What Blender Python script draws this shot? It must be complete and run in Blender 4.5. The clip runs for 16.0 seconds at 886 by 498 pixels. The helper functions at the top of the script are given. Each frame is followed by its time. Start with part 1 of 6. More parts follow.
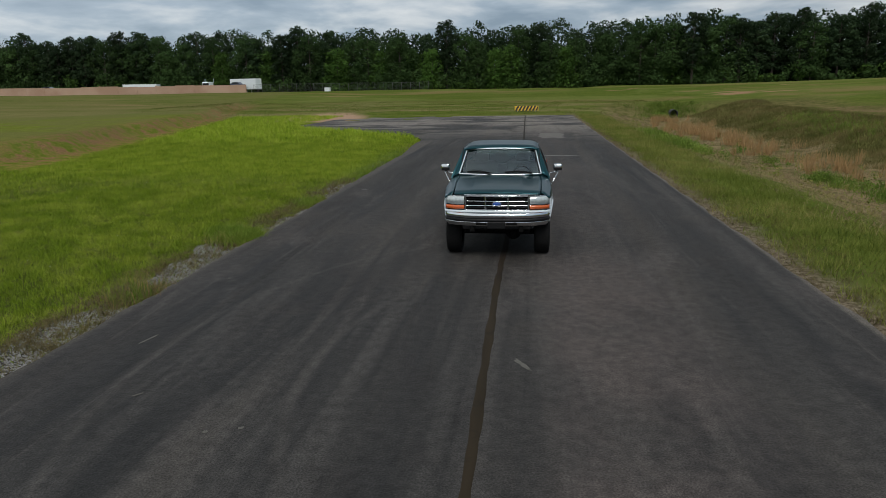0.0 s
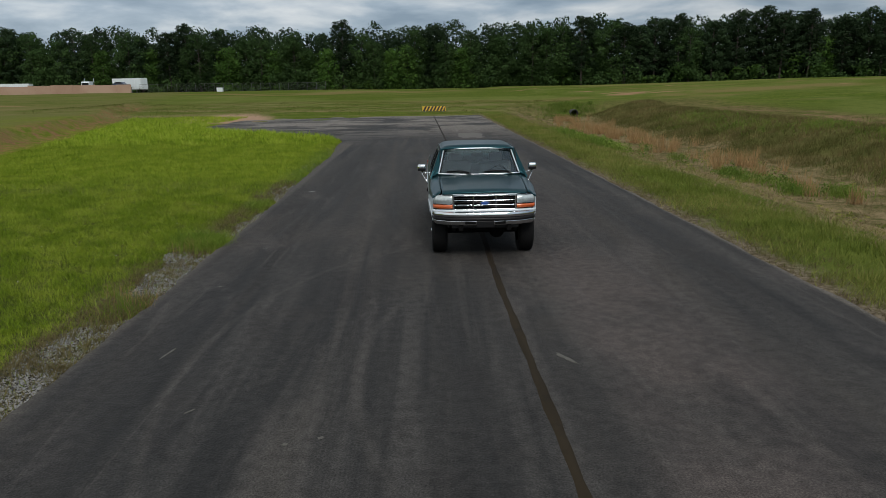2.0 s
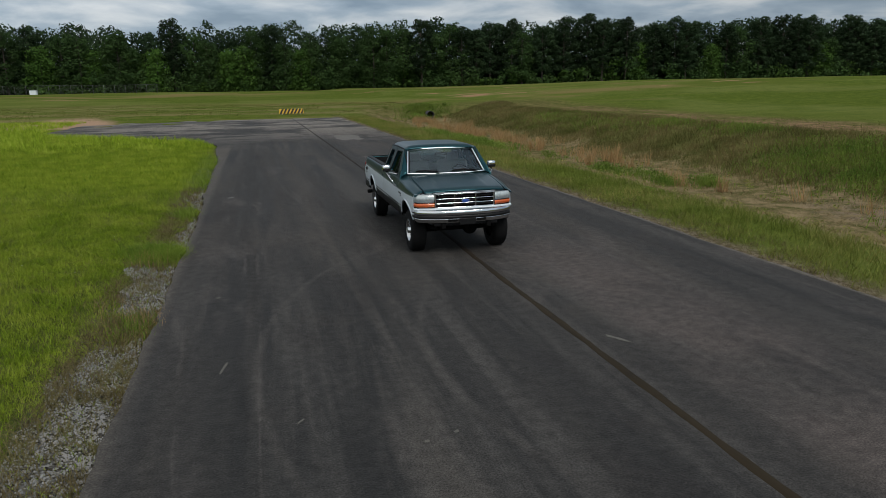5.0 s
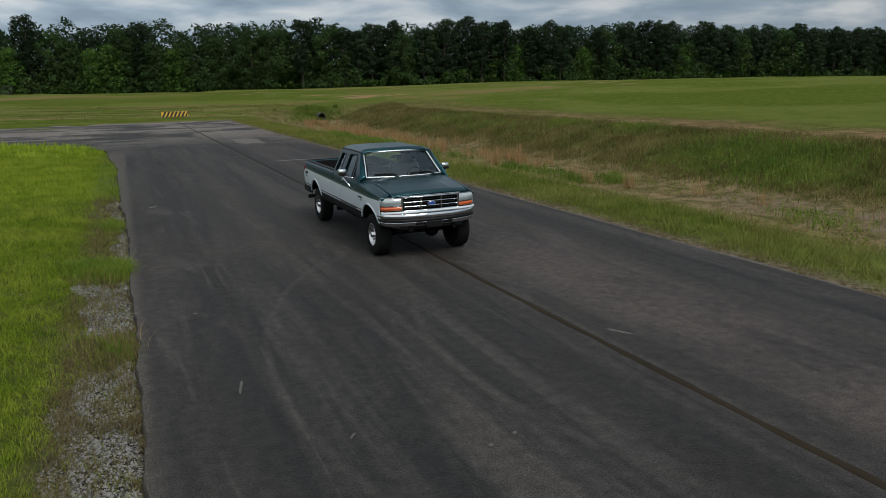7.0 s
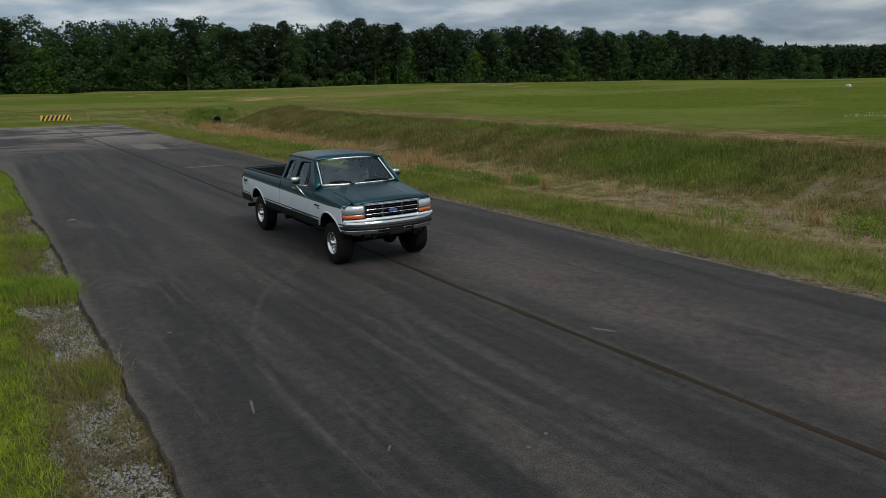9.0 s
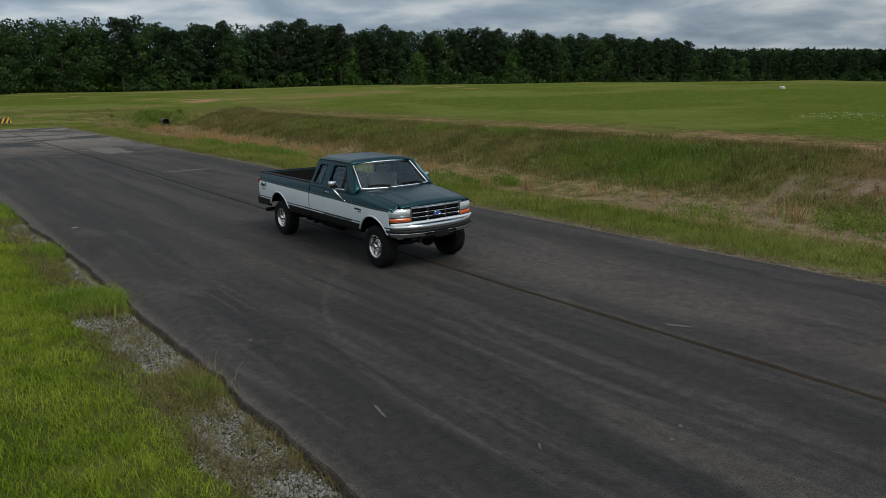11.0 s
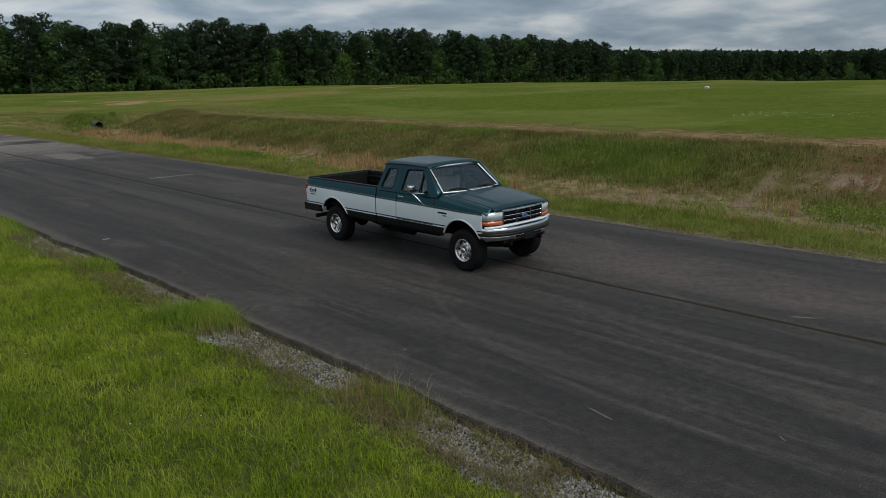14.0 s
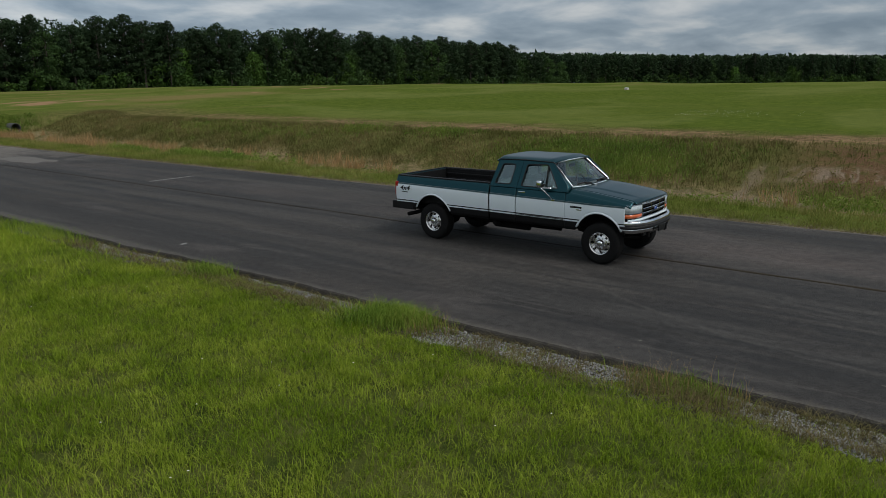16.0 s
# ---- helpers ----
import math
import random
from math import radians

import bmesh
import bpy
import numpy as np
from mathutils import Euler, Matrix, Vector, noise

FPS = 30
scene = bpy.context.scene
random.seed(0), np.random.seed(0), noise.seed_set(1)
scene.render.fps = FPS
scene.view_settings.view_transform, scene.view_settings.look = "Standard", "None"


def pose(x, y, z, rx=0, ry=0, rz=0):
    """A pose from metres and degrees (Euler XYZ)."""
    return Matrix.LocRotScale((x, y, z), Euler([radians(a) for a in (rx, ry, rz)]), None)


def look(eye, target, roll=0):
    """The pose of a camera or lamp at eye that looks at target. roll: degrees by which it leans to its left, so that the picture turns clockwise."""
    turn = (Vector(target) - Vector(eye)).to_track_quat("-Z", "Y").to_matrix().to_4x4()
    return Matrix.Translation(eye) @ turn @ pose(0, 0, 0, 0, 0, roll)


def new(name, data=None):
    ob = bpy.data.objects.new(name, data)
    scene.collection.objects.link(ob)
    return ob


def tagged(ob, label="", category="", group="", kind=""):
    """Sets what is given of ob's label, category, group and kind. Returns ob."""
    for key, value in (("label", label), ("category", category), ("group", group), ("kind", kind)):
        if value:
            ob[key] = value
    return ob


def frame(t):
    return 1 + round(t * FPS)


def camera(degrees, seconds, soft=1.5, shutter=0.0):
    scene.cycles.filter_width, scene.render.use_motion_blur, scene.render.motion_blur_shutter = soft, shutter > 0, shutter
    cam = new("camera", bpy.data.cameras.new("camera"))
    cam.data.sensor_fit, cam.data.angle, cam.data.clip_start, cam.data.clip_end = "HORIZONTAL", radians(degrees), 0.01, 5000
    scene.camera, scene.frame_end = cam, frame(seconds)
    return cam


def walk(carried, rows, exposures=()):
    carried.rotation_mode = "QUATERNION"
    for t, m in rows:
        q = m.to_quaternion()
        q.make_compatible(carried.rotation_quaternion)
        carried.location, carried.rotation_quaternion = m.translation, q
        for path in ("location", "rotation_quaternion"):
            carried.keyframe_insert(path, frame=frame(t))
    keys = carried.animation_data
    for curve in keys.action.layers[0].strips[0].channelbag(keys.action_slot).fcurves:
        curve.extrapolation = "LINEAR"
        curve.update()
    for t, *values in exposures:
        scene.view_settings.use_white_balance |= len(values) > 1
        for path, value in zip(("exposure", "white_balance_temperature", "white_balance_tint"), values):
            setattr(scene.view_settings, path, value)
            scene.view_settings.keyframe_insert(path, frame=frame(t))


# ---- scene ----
cam = camera(64.8, 16.0, soft=0.8)
PATH = [
    (0, (0.548, -12.79, 3.014), (0.304, -10.857, 2.563), -0.9),
    (0.5, (0.178, -12.819, 3.025), (0.0, -10.879, 2.572), -0.9),
    (1, (-0.271, -12.836, 3.036), (-0.372, -10.891, 2.582), -0.8),
    (1.5, (-0.67, -12.876, 3.039), (-0.7, -10.928, 2.585), -0.8),
    (2, (-1.077, -12.91, 3.04), (-1.029, -10.963, 2.586), -0.8),
    (2.5, (-1.482, -12.936, 3.05), (-1.356, -10.992, 2.597), -0.8),
    (3, (-1.91, -12.933, 3.058), (-1.71, -10.995, 2.604), -0.8),
    (3.5, (-2.309, -12.941, 3.056), (-2.035, -11.012, 2.602), -0.8),
    (6, (-4.363, -12.543, 3.05), (-3.708, -10.709, 2.595), -0.9),
    (6.5, (-4.674, -12.401, 3.062), (-3.933, -10.6, 2.607), -0.9),
    (7, (-5.014, -12.246, 3.094), (-4.214, -10.47, 2.638), -0.9),
    (7.5, (-5.331, -12.143, 3.122), (-4.451, -10.406, 2.667), -0.8),
    (8, (-5.61, -12.017, 3.167), (-4.654, -10.32, 2.712), -0.7),
    (8.5, (-5.864, -11.843, 3.184), (-4.856, -10.177, 2.729), -0.7),
    (9, (-6.125, -11.716, 3.204), (-5.062, -10.084, 2.749), -0.7),
    (11.5, (-8.209, -10.339, 3.278), (-6.982, -8.826, 2.825), -0.6),
    (12, (-8.666, -9.951, 3.288), (-7.411, -8.462, 2.835), -0.6),
    (12.5, (-9.066, -9.639, 3.306), (-7.787, -8.171, 2.853), -0.7),
    (13, (-9.418, -9.306, 3.326), (-8.108, -7.864, 2.872), -0.7),
    (13.5, (-9.685, -8.997, 3.343), (-8.344, -7.585, 2.888), -0.8),
    (14, (-10.004, -8.697, 3.355), (-8.64, -7.307, 2.9), -0.8),
    (14.5, (-10.29, -8.401, 3.361), (-8.908, -7.029, 2.906), -0.8),
    (15, (-10.592, -8.118, 3.368), (-9.193, -6.763, 2.913), -0.8),
    (15.1, (-10.652, -8.061, 3.369), (-9.25, -6.71, 2.914), -0.8),
    (15.2, (-12.296, -5.949, 3.256), (-10.761, -4.749, 2.803), -0.7),
    (15.5, (-12.471, -5.761, 3.264), (-10.934, -4.564, 2.811), -0.7),
    (16, (-12.763, -5.447, 3.278), (-11.222, -4.256, 2.824), -0.6),
]
walk(cam, [(t, look(eye, target, roll)) for t, eye, target, roll in PATH])

# ---- sky and light ----
def nodes_of(tree):
    tree.nodes.clear()

    def add(kind, **values):
        n = tree.nodes.new(kind)
        for k, v in values.items():
            if k in n.inputs.keys():
                n.inputs[k].default_value = v
            else:
                setattr(n, k, v)
        return n
    return add, tree.links.new


world = bpy.data.worlds.new("world")
scene.world = world
world.use_nodes = True
add, link = nodes_of(world.node_tree)
SUN_UP, SUN_ROUND = 52.0, 166.0
sky = add("ShaderNodeTexSky", sky_type="NISHITA", sun_disc=False, sun_elevation=radians(SUN_UP), sun_rotation=radians(SUN_ROUND))
where = add("ShaderNodeTexCoord")
# a flat deck of cloud seen in perspective
split = add("ShaderNodeSeparateXYZ")
link(where.outputs["Generated"], split.inputs[0])
above = add("ShaderNodeMath", operation="MAXIMUM")
link(split.outputs[2], above.inputs[0])
above.inputs[1].default_value = 0.0
away = add("ShaderNodeMath", operation="ADD")
link(above.outputs[0], away.inputs[0])
away.inputs[1].default_value = 0.20
flat = add("ShaderNodeVectorMath", operation="DIVIDE")
link(where.outputs["Generated"], flat.inputs[0])
link(away.outputs[0], flat.inputs[1])
puffs = add("ShaderNodeTexNoise", Scale=2.1, Detail=8.0, Roughness=0.5, Distortion=0.2)
link(flat.outputs[0], puffs.inputs["Vector"])
deck = add("ShaderNodeValToRGB")
deck.color_ramp.elements[0].position, deck.color_ramp.elements[0].color = 0.36, (0.21, 0.28, 0.36, 1)
deck.color_ramp.elements[1].position, deck.color_ramp.elements[1].color = 0.68, (0.66, 0.69, 0.71, 1)
middle = deck.color_ramp.elements.new(0.5)
middle.color = (0.33, 0.405, 0.485, 1)
link(puffs.outputs[0], deck.inputs[0])
apart = add("ShaderNodeSeparateXYZ")
link(where.outputs["Generated"], apart.inputs[0])
lift = add("ShaderNodeMapRange", **{"From Min": 0.08, "From Max": 0.9, "To Min": 1.0, "To Max": 1.6})
link(apart.outputs[2], lift.inputs[0])
# the deck is thinner and whiter overhead and towards the sun
bright_side = add("ShaderNodeVectorMath", operation="DOT_PRODUCT")
link(where.outputs["Generated"], bright_side.inputs[0])
bright_side.inputs[1].default_value = (-0.50, -0.72, 0.48)
glow = add("ShaderNodeMapRange", **{"From Min": 0.1, "From Max": 1.0, "To Min": 0.0, "To Max": 1.0})
link(bright_side.outputs["Value"], glow.inputs[0])
total = add("ShaderNodeMath", operation="ADD")
tilt = add("ShaderNodeMapRange", **{"From Min": -1.0, "From Max": 1.0, "To Min": 0.32, "To Max": -0.28})
link(apart.outputs[0], tilt.inputs[0])
even = add("ShaderNodeMath", operation="ADD")
link(lift.outputs[0], even.inputs[0])
link(tilt.outputs[0], even.inputs[1])
link(even.outputs[0], total.inputs[0])
link(glow.outputs[0], total.inputs[1])
whiten = add("ShaderNodeMapRange", **{"From Min": 1.0, "From Max": 2.6, "To Min": 0.0, "To Max": 0.85})
link(total.outputs[0], whiten.inputs[0])
pale = add("ShaderNodeMix", data_type="RGBA")
link(whiten.outputs[0], pale.inputs["Factor"])
link(deck.outputs[0], pale.inputs[6])
pale.inputs[7].default_value = (0.345, 0.345, 0.325, 1)
brighter = add("ShaderNodeVectorMath", operation="SCALE")
link(pale.outputs[2], brighter.inputs[0])
link(total.outputs[0], brighter.inputs["Scale"])
dimmed = add("ShaderNodeVectorMath", operation="SCALE")
dimmed.inputs["Scale"].default_value = 0.1
link(sky.outputs[0], dimmed.inputs[0])
over = add("ShaderNodeMix", data_type="RGBA")
over.inputs["Factor"].default_value = 0.9
link(dimmed.outputs[0], over.inputs[6])
link(brighter.outputs[0], over.inputs[7])
shine = add("ShaderNodeBackground", Strength=1.0)
link(over.outputs[2], shine.inputs[0])
link(shine.outputs[0], add("ShaderNodeOutputWorld").inputs[0])

sun = new("sun", bpy.data.lights.new("sun", "SUN"))
sun.data.energy, sun.data.angle, sun.data.color = 1.9, radians(24), (1.0, 0.97, 0.92)
sun.matrix_world = look((40 * math.cos(radians(SUN_UP)) * math.sin(radians(SUN_ROUND)), 40 * math.cos(radians(SUN_UP)) * math.cos(radians(SUN_ROUND)), 40 * math.sin(radians(SUN_UP))), (0, 0, 0))


# ---- materials ----
def material(name):
    m = bpy.data.materials.new(name)
    m.use_nodes = True
    a, l = nodes_of(m.node_tree)
    skin = a("ShaderNodeBsdfPrincipled")
    l(skin.outputs[0], a("ShaderNodeOutputMaterial").inputs[0])
    return m, skin, a, l


def spots(a, l, scale, detail=4.0, rough=0.6, squeeze=None, source="Object", distortion=0.0):
    n = a("ShaderNodeTexNoise", Scale=scale, Detail=detail, Roughness=rough, Distortion=distortion)
    c = a("ShaderNodeTexCoord")
    if squeeze:
        s = a("ShaderNodeMapping", Scale=squeeze)
        l(c.outputs[source], s.inputs[0])
        l(s.outputs[0], n.inputs["Vector"])
    else:
        l(c.outputs[source], n.inputs["Vector"])
    return n.outputs[0]


def blend(a, l, factor, one, two, mode="MIX"):
    n = a("ShaderNodeMix", data_type="RGBA", blend_type=mode)
    for socket, value in ((n.inputs["Factor"], factor), (n.inputs[6], one), (n.inputs[7], two)):
        if isinstance(value, (int, float)):
            socket.default_value = value
        elif isinstance(value, tuple):
            socket.default_value = (*value, 1)
        else:
            l(value, socket)
    return n.outputs[2]


def span(a, l, value, lo, hi, to_lo=0.0, to_hi=1.0):
    n = a("ShaderNodeMapRange", interpolation_type="SMOOTHSTEP", **{"From Min": lo, "From Max": hi, "To Min": to_lo, "To Max": to_hi})
    l(value, n.inputs[0])
    return n.outputs[0]


def calc(a, l, op, one, two=0.0):
    n = a("ShaderNodeMath", operation=op)
    for socket, value in zip(n.inputs, (one, two)):
        if isinstance(value, (int, float)):
            socket.default_value = value
        else:
            l(value, socket)
    return n.outputs[0]


def relief(a, l, skin, height, strength=0.3, distance=0.01):
    b = a("ShaderNodeBump", Strength=strength, Distance=distance)
    l(height, b.inputs["Height"])
    l(b.outputs[0], skin.inputs["Normal"])


def plain(name, colour, rough=0.5, metal=0.0, coat=0.0, vary=0.12, scale=6.0, bump=0.0, spec=0.5):
    m, skin, a, l = material(name)
    n = spots(a, l, scale, 5.0)
    dark = tuple(c * (1 - vary) for c in colour)
    light = tuple(min(1, c * (1 + vary)) for c in colour)
    l(blend(a, l, n, dark, light), skin.inputs["Base Color"])
    if coat:
        skin.inputs["Roughness"].default_value = rough
    else:
        l(span(a, l, spots(a, l, scale * 4, 3.0), 0.3, 0.7, max(0.02, rough * 0.85), min(1, rough * 1.15)), skin.inputs["Roughness"])
    skin.inputs["Metallic"].default_value = metal
    skin.inputs["Coat Weight"].default_value = coat
    skin.inputs["Coat Roughness"].default_value = 0.04
    skin.inputs["Specular IOR Level"].default_value = spec
    if bump:
        relief(a, l, skin, spots(a, l, scale * 12, 4.0), bump)
    return m


def glass(name, tint, alpha):
    m, skin, a, l = material(name)
    skin.inputs["Base Color"].default_value = (*tint, 1)
    skin.inputs["Roughness"].default_value = 0.03
    clear = a("ShaderNodeBsdfTransparent", Color=(0.80, 0.91, 0.88, 1))
    gloss = a("ShaderNodeBsdfGlossy", Roughness=0.06)
    gloss.inputs["Color"].default_value = (0.8, 0.9, 0.95, 1)
    edge = a("ShaderNodeFresnel", IOR=1.45)
    mixer = a("ShaderNodeMixShader")
    l(span(a, l, edge.outputs[0], 0.0, 1.0, alpha, 1.0), mixer.inputs[0])
    l(clear.outputs[0], mixer.inputs[1])
    l(gloss.outputs[0], mixer.inputs[2])
    for n in m.node_tree.nodes:
        if n.type == "OUTPUT_MATERIAL":
            l(mixer.outputs[0], n.inputs[0])
    return m


green_paint = plain("dark teal metallic paint", (0.0028, 0.036, 0.045), 0.30, 0.75, 0.10, 0.06, 1.5)
white_paint = plain("white paint", (0.56, 0.62, 0.66), 0.3, 0.0, 0.4, 0.02, 1.5)
stripe_grey = plain("grey green pinstripe", (0.07, 0.10, 0.105), 0.35, 0.0, 0.3)
black_trim = plain("black plastic trim", (0.005, 0.005, 0.0055), 0.5, 0.0, 0.0, 0.3, spec=0.25)
underbody = plain("black underbody", (0.004, 0.004, 0.004), 0.9, 0.0, 0.0, 0.4, spec=0.1)
liner = plain("black bed liner", (0.004, 0.004, 0.0042), 0.6, 0.0, 0.0, 0.3, 8.0, 0.1, spec=0.2)
chrome = plain("chrome", (0.66, 0.68, 0.70), 0.08, 1.0, 0.0, 0.04)
bright_trim = plain("bright stainless trim", (0.86, 0.88, 0.90), 0.38, 1.0, 0.0, 0.03)
alloy = plain("polished alloy", (0.62, 0.62, 0.62), 0.22, 1.0, 0.0, 0.08)
rubber = plain("tyre rubber", (0.006, 0.006, 0.006), 0.8, 0.0, 0.0, 0.3, 10.0, 0.2, spec=0.15)
amber = plain("amber lens", (0.50, 0.085, 0.012), 0.25, 0.0, 0.8)
red_lens = plain("red lens", (0.30, 0.012, 0.014), 0.18, 0.0, 0.7)
lamp_lens = plain("ribbed clear lamp lens", (0.42, 0.47, 0.48), 0.15, 0.2, 1.0, 0.55, 26.0)
blue_badge = plain("blue enamel", (0.02, 0.07, 0.30), 0.2, 0.0, 0.8)
interior = plain("grey cloth interior", (0.13, 0.135, 0.135), 0.85, 0.0, 0.0, 0.2)
cream = plain("pale headliner", (0.22, 0.22, 0.21), 0.9)
screen_glass = glass("windscreen glass", (0.5, 0.6, 0.6), 0.095)
side_glass = glass("side window glass", (0.5, 0.6, 0.6), 0.09)
yellow_paint = plain("yellow hazard paint", (0.62, 0.38, 0.03), 0.6)
black_paint = plain("black hazard paint", (0.02, 0.02, 0.02), 0.6)
concrete = plain("concrete", (0.36, 0.33, 0.29), 0.9, 0.0, 0.0, 0.2, 2.0, 0.2)
dark_pipe = plain("dark corrugated pipe", (0.03, 0.03, 0.03), 0.7)
steel = plain("galvanised steel", (0.30, 0.31, 0.32), 0.5, 0.8)
fence_wire = plain("dull dark fence wire", (0.09, 0.095, 0.09), 0.7, 0.3)
white_box = plain("white trailer panel", (0.62, 0.66, 0.68), 0.45, 0.0, 0.0, 0.06)
blue_car = plain("dark blue car paint", (0.02, 0.035, 0.07), 0.3, 0.2, 0.8)
pale_chip = plain("pale scuffed chalk", (0.078, 0.073, 0.062), 0.9, 0.0, 0.0, 0.3, 20.0)
faded_white = plain("faded white paint", (0.17, 0.165, 0.155), 0.85, 0.0, 0.0, 0.35, 12.0)


def wall_coat():
    m, skin, a, l = material("weathered tan wall coating")
    big = spots(a, l, 0.12, 4.0)
    fine = spots(a, l, 2.5, 5.0, 0.7, (1, 1, 0.3))
    c = blend(a, l, span(a, l, big, 0.35, 0.65), (0.30, 0.19, 0.13), (0.37, 0.25, 0.18))
    l(blend(a, l, span(a, l, fine, 0.62, 0.75), c, (0.24, 0.14, 0.09)), skin.inputs["Base Color"])
    skin.inputs["Roughness"].default_value = 0.9
    return m


def asphalt():
    m, skin, a, l = material("worn dark asphalt")
    geo = a("ShaderNodeTexCoord")
    xyz = a("ShaderNodeSeparateXYZ")
    l(geo.outputs["Object"], xyz.inputs[0])
    x, y = xyz.outputs[0], xyz.outputs[1]
    streak = spots(a, l, 1.0, 6.0, 0.62, (1.9, 0.07, 1.0), distortion=0.6)
    streak2 = spots(a, l, 1.0, 5.0, 0.6, (0.55, 0.06, 1.0), distortion=0.8)
    cloud = spots(a, l, 0.22, 6.0, 0.65)
    grain = spots(a, l, 55.0, 3.0, 0.8)
    chips = a("ShaderNodeTexVoronoi", Scale=38.0)
    l(geo.outputs["Object"], chips.inputs["Vector"])
    base = blend(a, l, span(a, l, streak, 0.38, 0.62), (0.0185, 0.0178, 0.0173), (0.0465, 0.0436, 0.0408))
    base = blend(a, l, span(a, l, streak2, 0.40, 0.66, 0.0, 0.8), base, (0.028, 0.0258, 0.0241))
    base = blend(a, l, span(a, l, cloud, 0.50, 0.74, 0.0, 0.75), base, (0.048, 0.041, 0.035))
    # reddish worn lane beside the joint
    lane = calc(a, l, "MULTIPLY", span(a, l, x, 0.5, 1.2), span(a, l, x, 3.4, 1.8))
    lane = calc(a, l, "MULTIPLY", lane, span(a, l, cloud, 0.34, 0.58, 0.1, 0.9))
    lane = calc(a, l, "MULTIPLY", lane, span(a, l, y, 2.0, -4.0, 0.45, 1.0))
    base = blend(a, l, lane, base, (0.066, 0.055, 0.050))
    # wide wheel paths
    for centre, half, c, amount in ((-2.4, 0.55, (0.050, 0.045, 0.040), 0.7), (-0.95, 0.35, (0.047, 0.043, 0.038), 0.45), (2.9, 0.5, (0.049, 0.044, 0.039), 0.55), (-4.0, 0.5, (0.018, 0.0172, 0.0168), 0.7), (3.9, 0.5, (0.019, 0.018, 0.0175), 0.6)):
        off = calc(a, l, "ABSOLUTE", calc(a, l, "SUBTRACT", calc(a, l, "ADD", x, calc(a, l, "MULTIPLY", calc(a, l, "SUBTRACT", cloud, 0.5), 1.5)), centre))
        path = calc(a, l, "MULTIPLY", span(a, l, off, half, 0.0), span(a, l, streak, 0.38, 0.62, 0.0, amount))
        base = blend(a, l, path, base, c)
    # curved tyre scrubs
    for cx, cy, r, w in ((4.66, -5.4, 8.46, 0.09), (4.9, -5.6, 6.75, 0.12)):
        d = calc(a, l, "SQRT", calc(a, l, "ADD", calc(a, l, "POWER", calc(a, l, "SUBTRACT", x, cx), 2.0), calc(a, l, "POWER", calc(a, l, "SUBTRACT", y, cy), 2.0)))
        off = calc(a, l, "ABSOLUTE", calc(a, l, "SUBTRACT", d, r))
        ring = calc(a, l, "MULTIPLY", span(a, l, off, w, 0.0, 0.0, 0.38), span(a, l, streak2, 0.25, 0.5))
        ring = calc(a, l, "MULTIPLY", ring, calc(a, l, "MULTIPLY", span(a, l, y, 0.6, -1.5), span(a, l, x, -0.5, -2.0)))
        base = blend(a, l, ring, base, (0.066, 0.060, 0.054))
    # dusty far end
    dust = calc(a, l, "MULTIPLY", span(a, l, y, 22.0, 48.0), span(a, l, spots(a, l, 0.20, 6.0, 0.65, (0.55, 1.0, 1.0), distortion=0.8), 0.44, 0.56, 0.0, 0.85))
    base = blend(a, l, dust, base, (0.160, 0.142, 0.124))
    # rubbed pale blotches and dark sealed ones
    blotch = spots(a, l, 0.42, 5.0, 0.6, (1.3, 0.55, 1.0), distortion=0.5)
    base = blend(a, l, span(a, l, blotch, 0.56, 0.70, 0.0, 0.60), base, (0.062, 0.055, 0.051))
    base = blend(a, l, span(a, l, blotch, 0.44, 0.32, 0.0, 0.55), base, (0.0212, 0.0192, 0.0184))
    rubbed = spots(a, l, 1.0, 5.0, 0.65, (2.4, 0.16, 1.0), distortion=1.0)
    base = blend(a, l, span(a, l, rubbed, 0.58, 0.72, 0.0, 0.45), base, (0.068, 0.061, 0.056))
    # pale crumbled rim on both edges
    rim = calc(a, l, "ADD", span(a, l, calc(a, l, "ADD", x, calc(a, l, "MULTIPLY", grain, 0.12)), 4.78, 4.90, 0.0, 0.7), calc(a, l, "MULTIPLY", span(a, l, x, -4.95, -5.15, 0.0, 0.35), span(a, l, y, 28.0, 25.0)))
    base = blend(a, l, rim, base, (0.12, 0.105, 0.088))
    base = blend(a, l, span(a, l, chips.outputs["Distance"], 0.20, 0.02, 0.0, 0.4), base, (0.10, 0.090, 0.080))
    mottle = spots(a, l, 7.0, 6.0, 0.75)
    base = blend(a, l, 0.85, base, blend(a, l, span(a, l, grain, 0.25, 0.75), (0.25, 0.25, 0.25), (1.75, 1.75, 1.75)), "MULTIPLY")
    base = blend(a, l, 0.7, base, blend(a, l, span(a, l, mottle, 0.3, 0.7), (0.62, 0.62, 0.62), (1.4, 1.4, 1.4)), "MULTIPLY")
    l(base, skin.inputs["Base Color"])
    l(span(a, l, streak, 0.3, 0.7, 0.75, 0.95), skin.inputs["Roughness"])
    skin.inputs["Specular IOR Level"].default_value = 0.18
    relief(a, l, skin, calc(a, l, "ADD", grain, calc(a, l, "MULTIPLY", chips.outputs["Distance"], 1.0)), 0.6, 0.008)
    return m


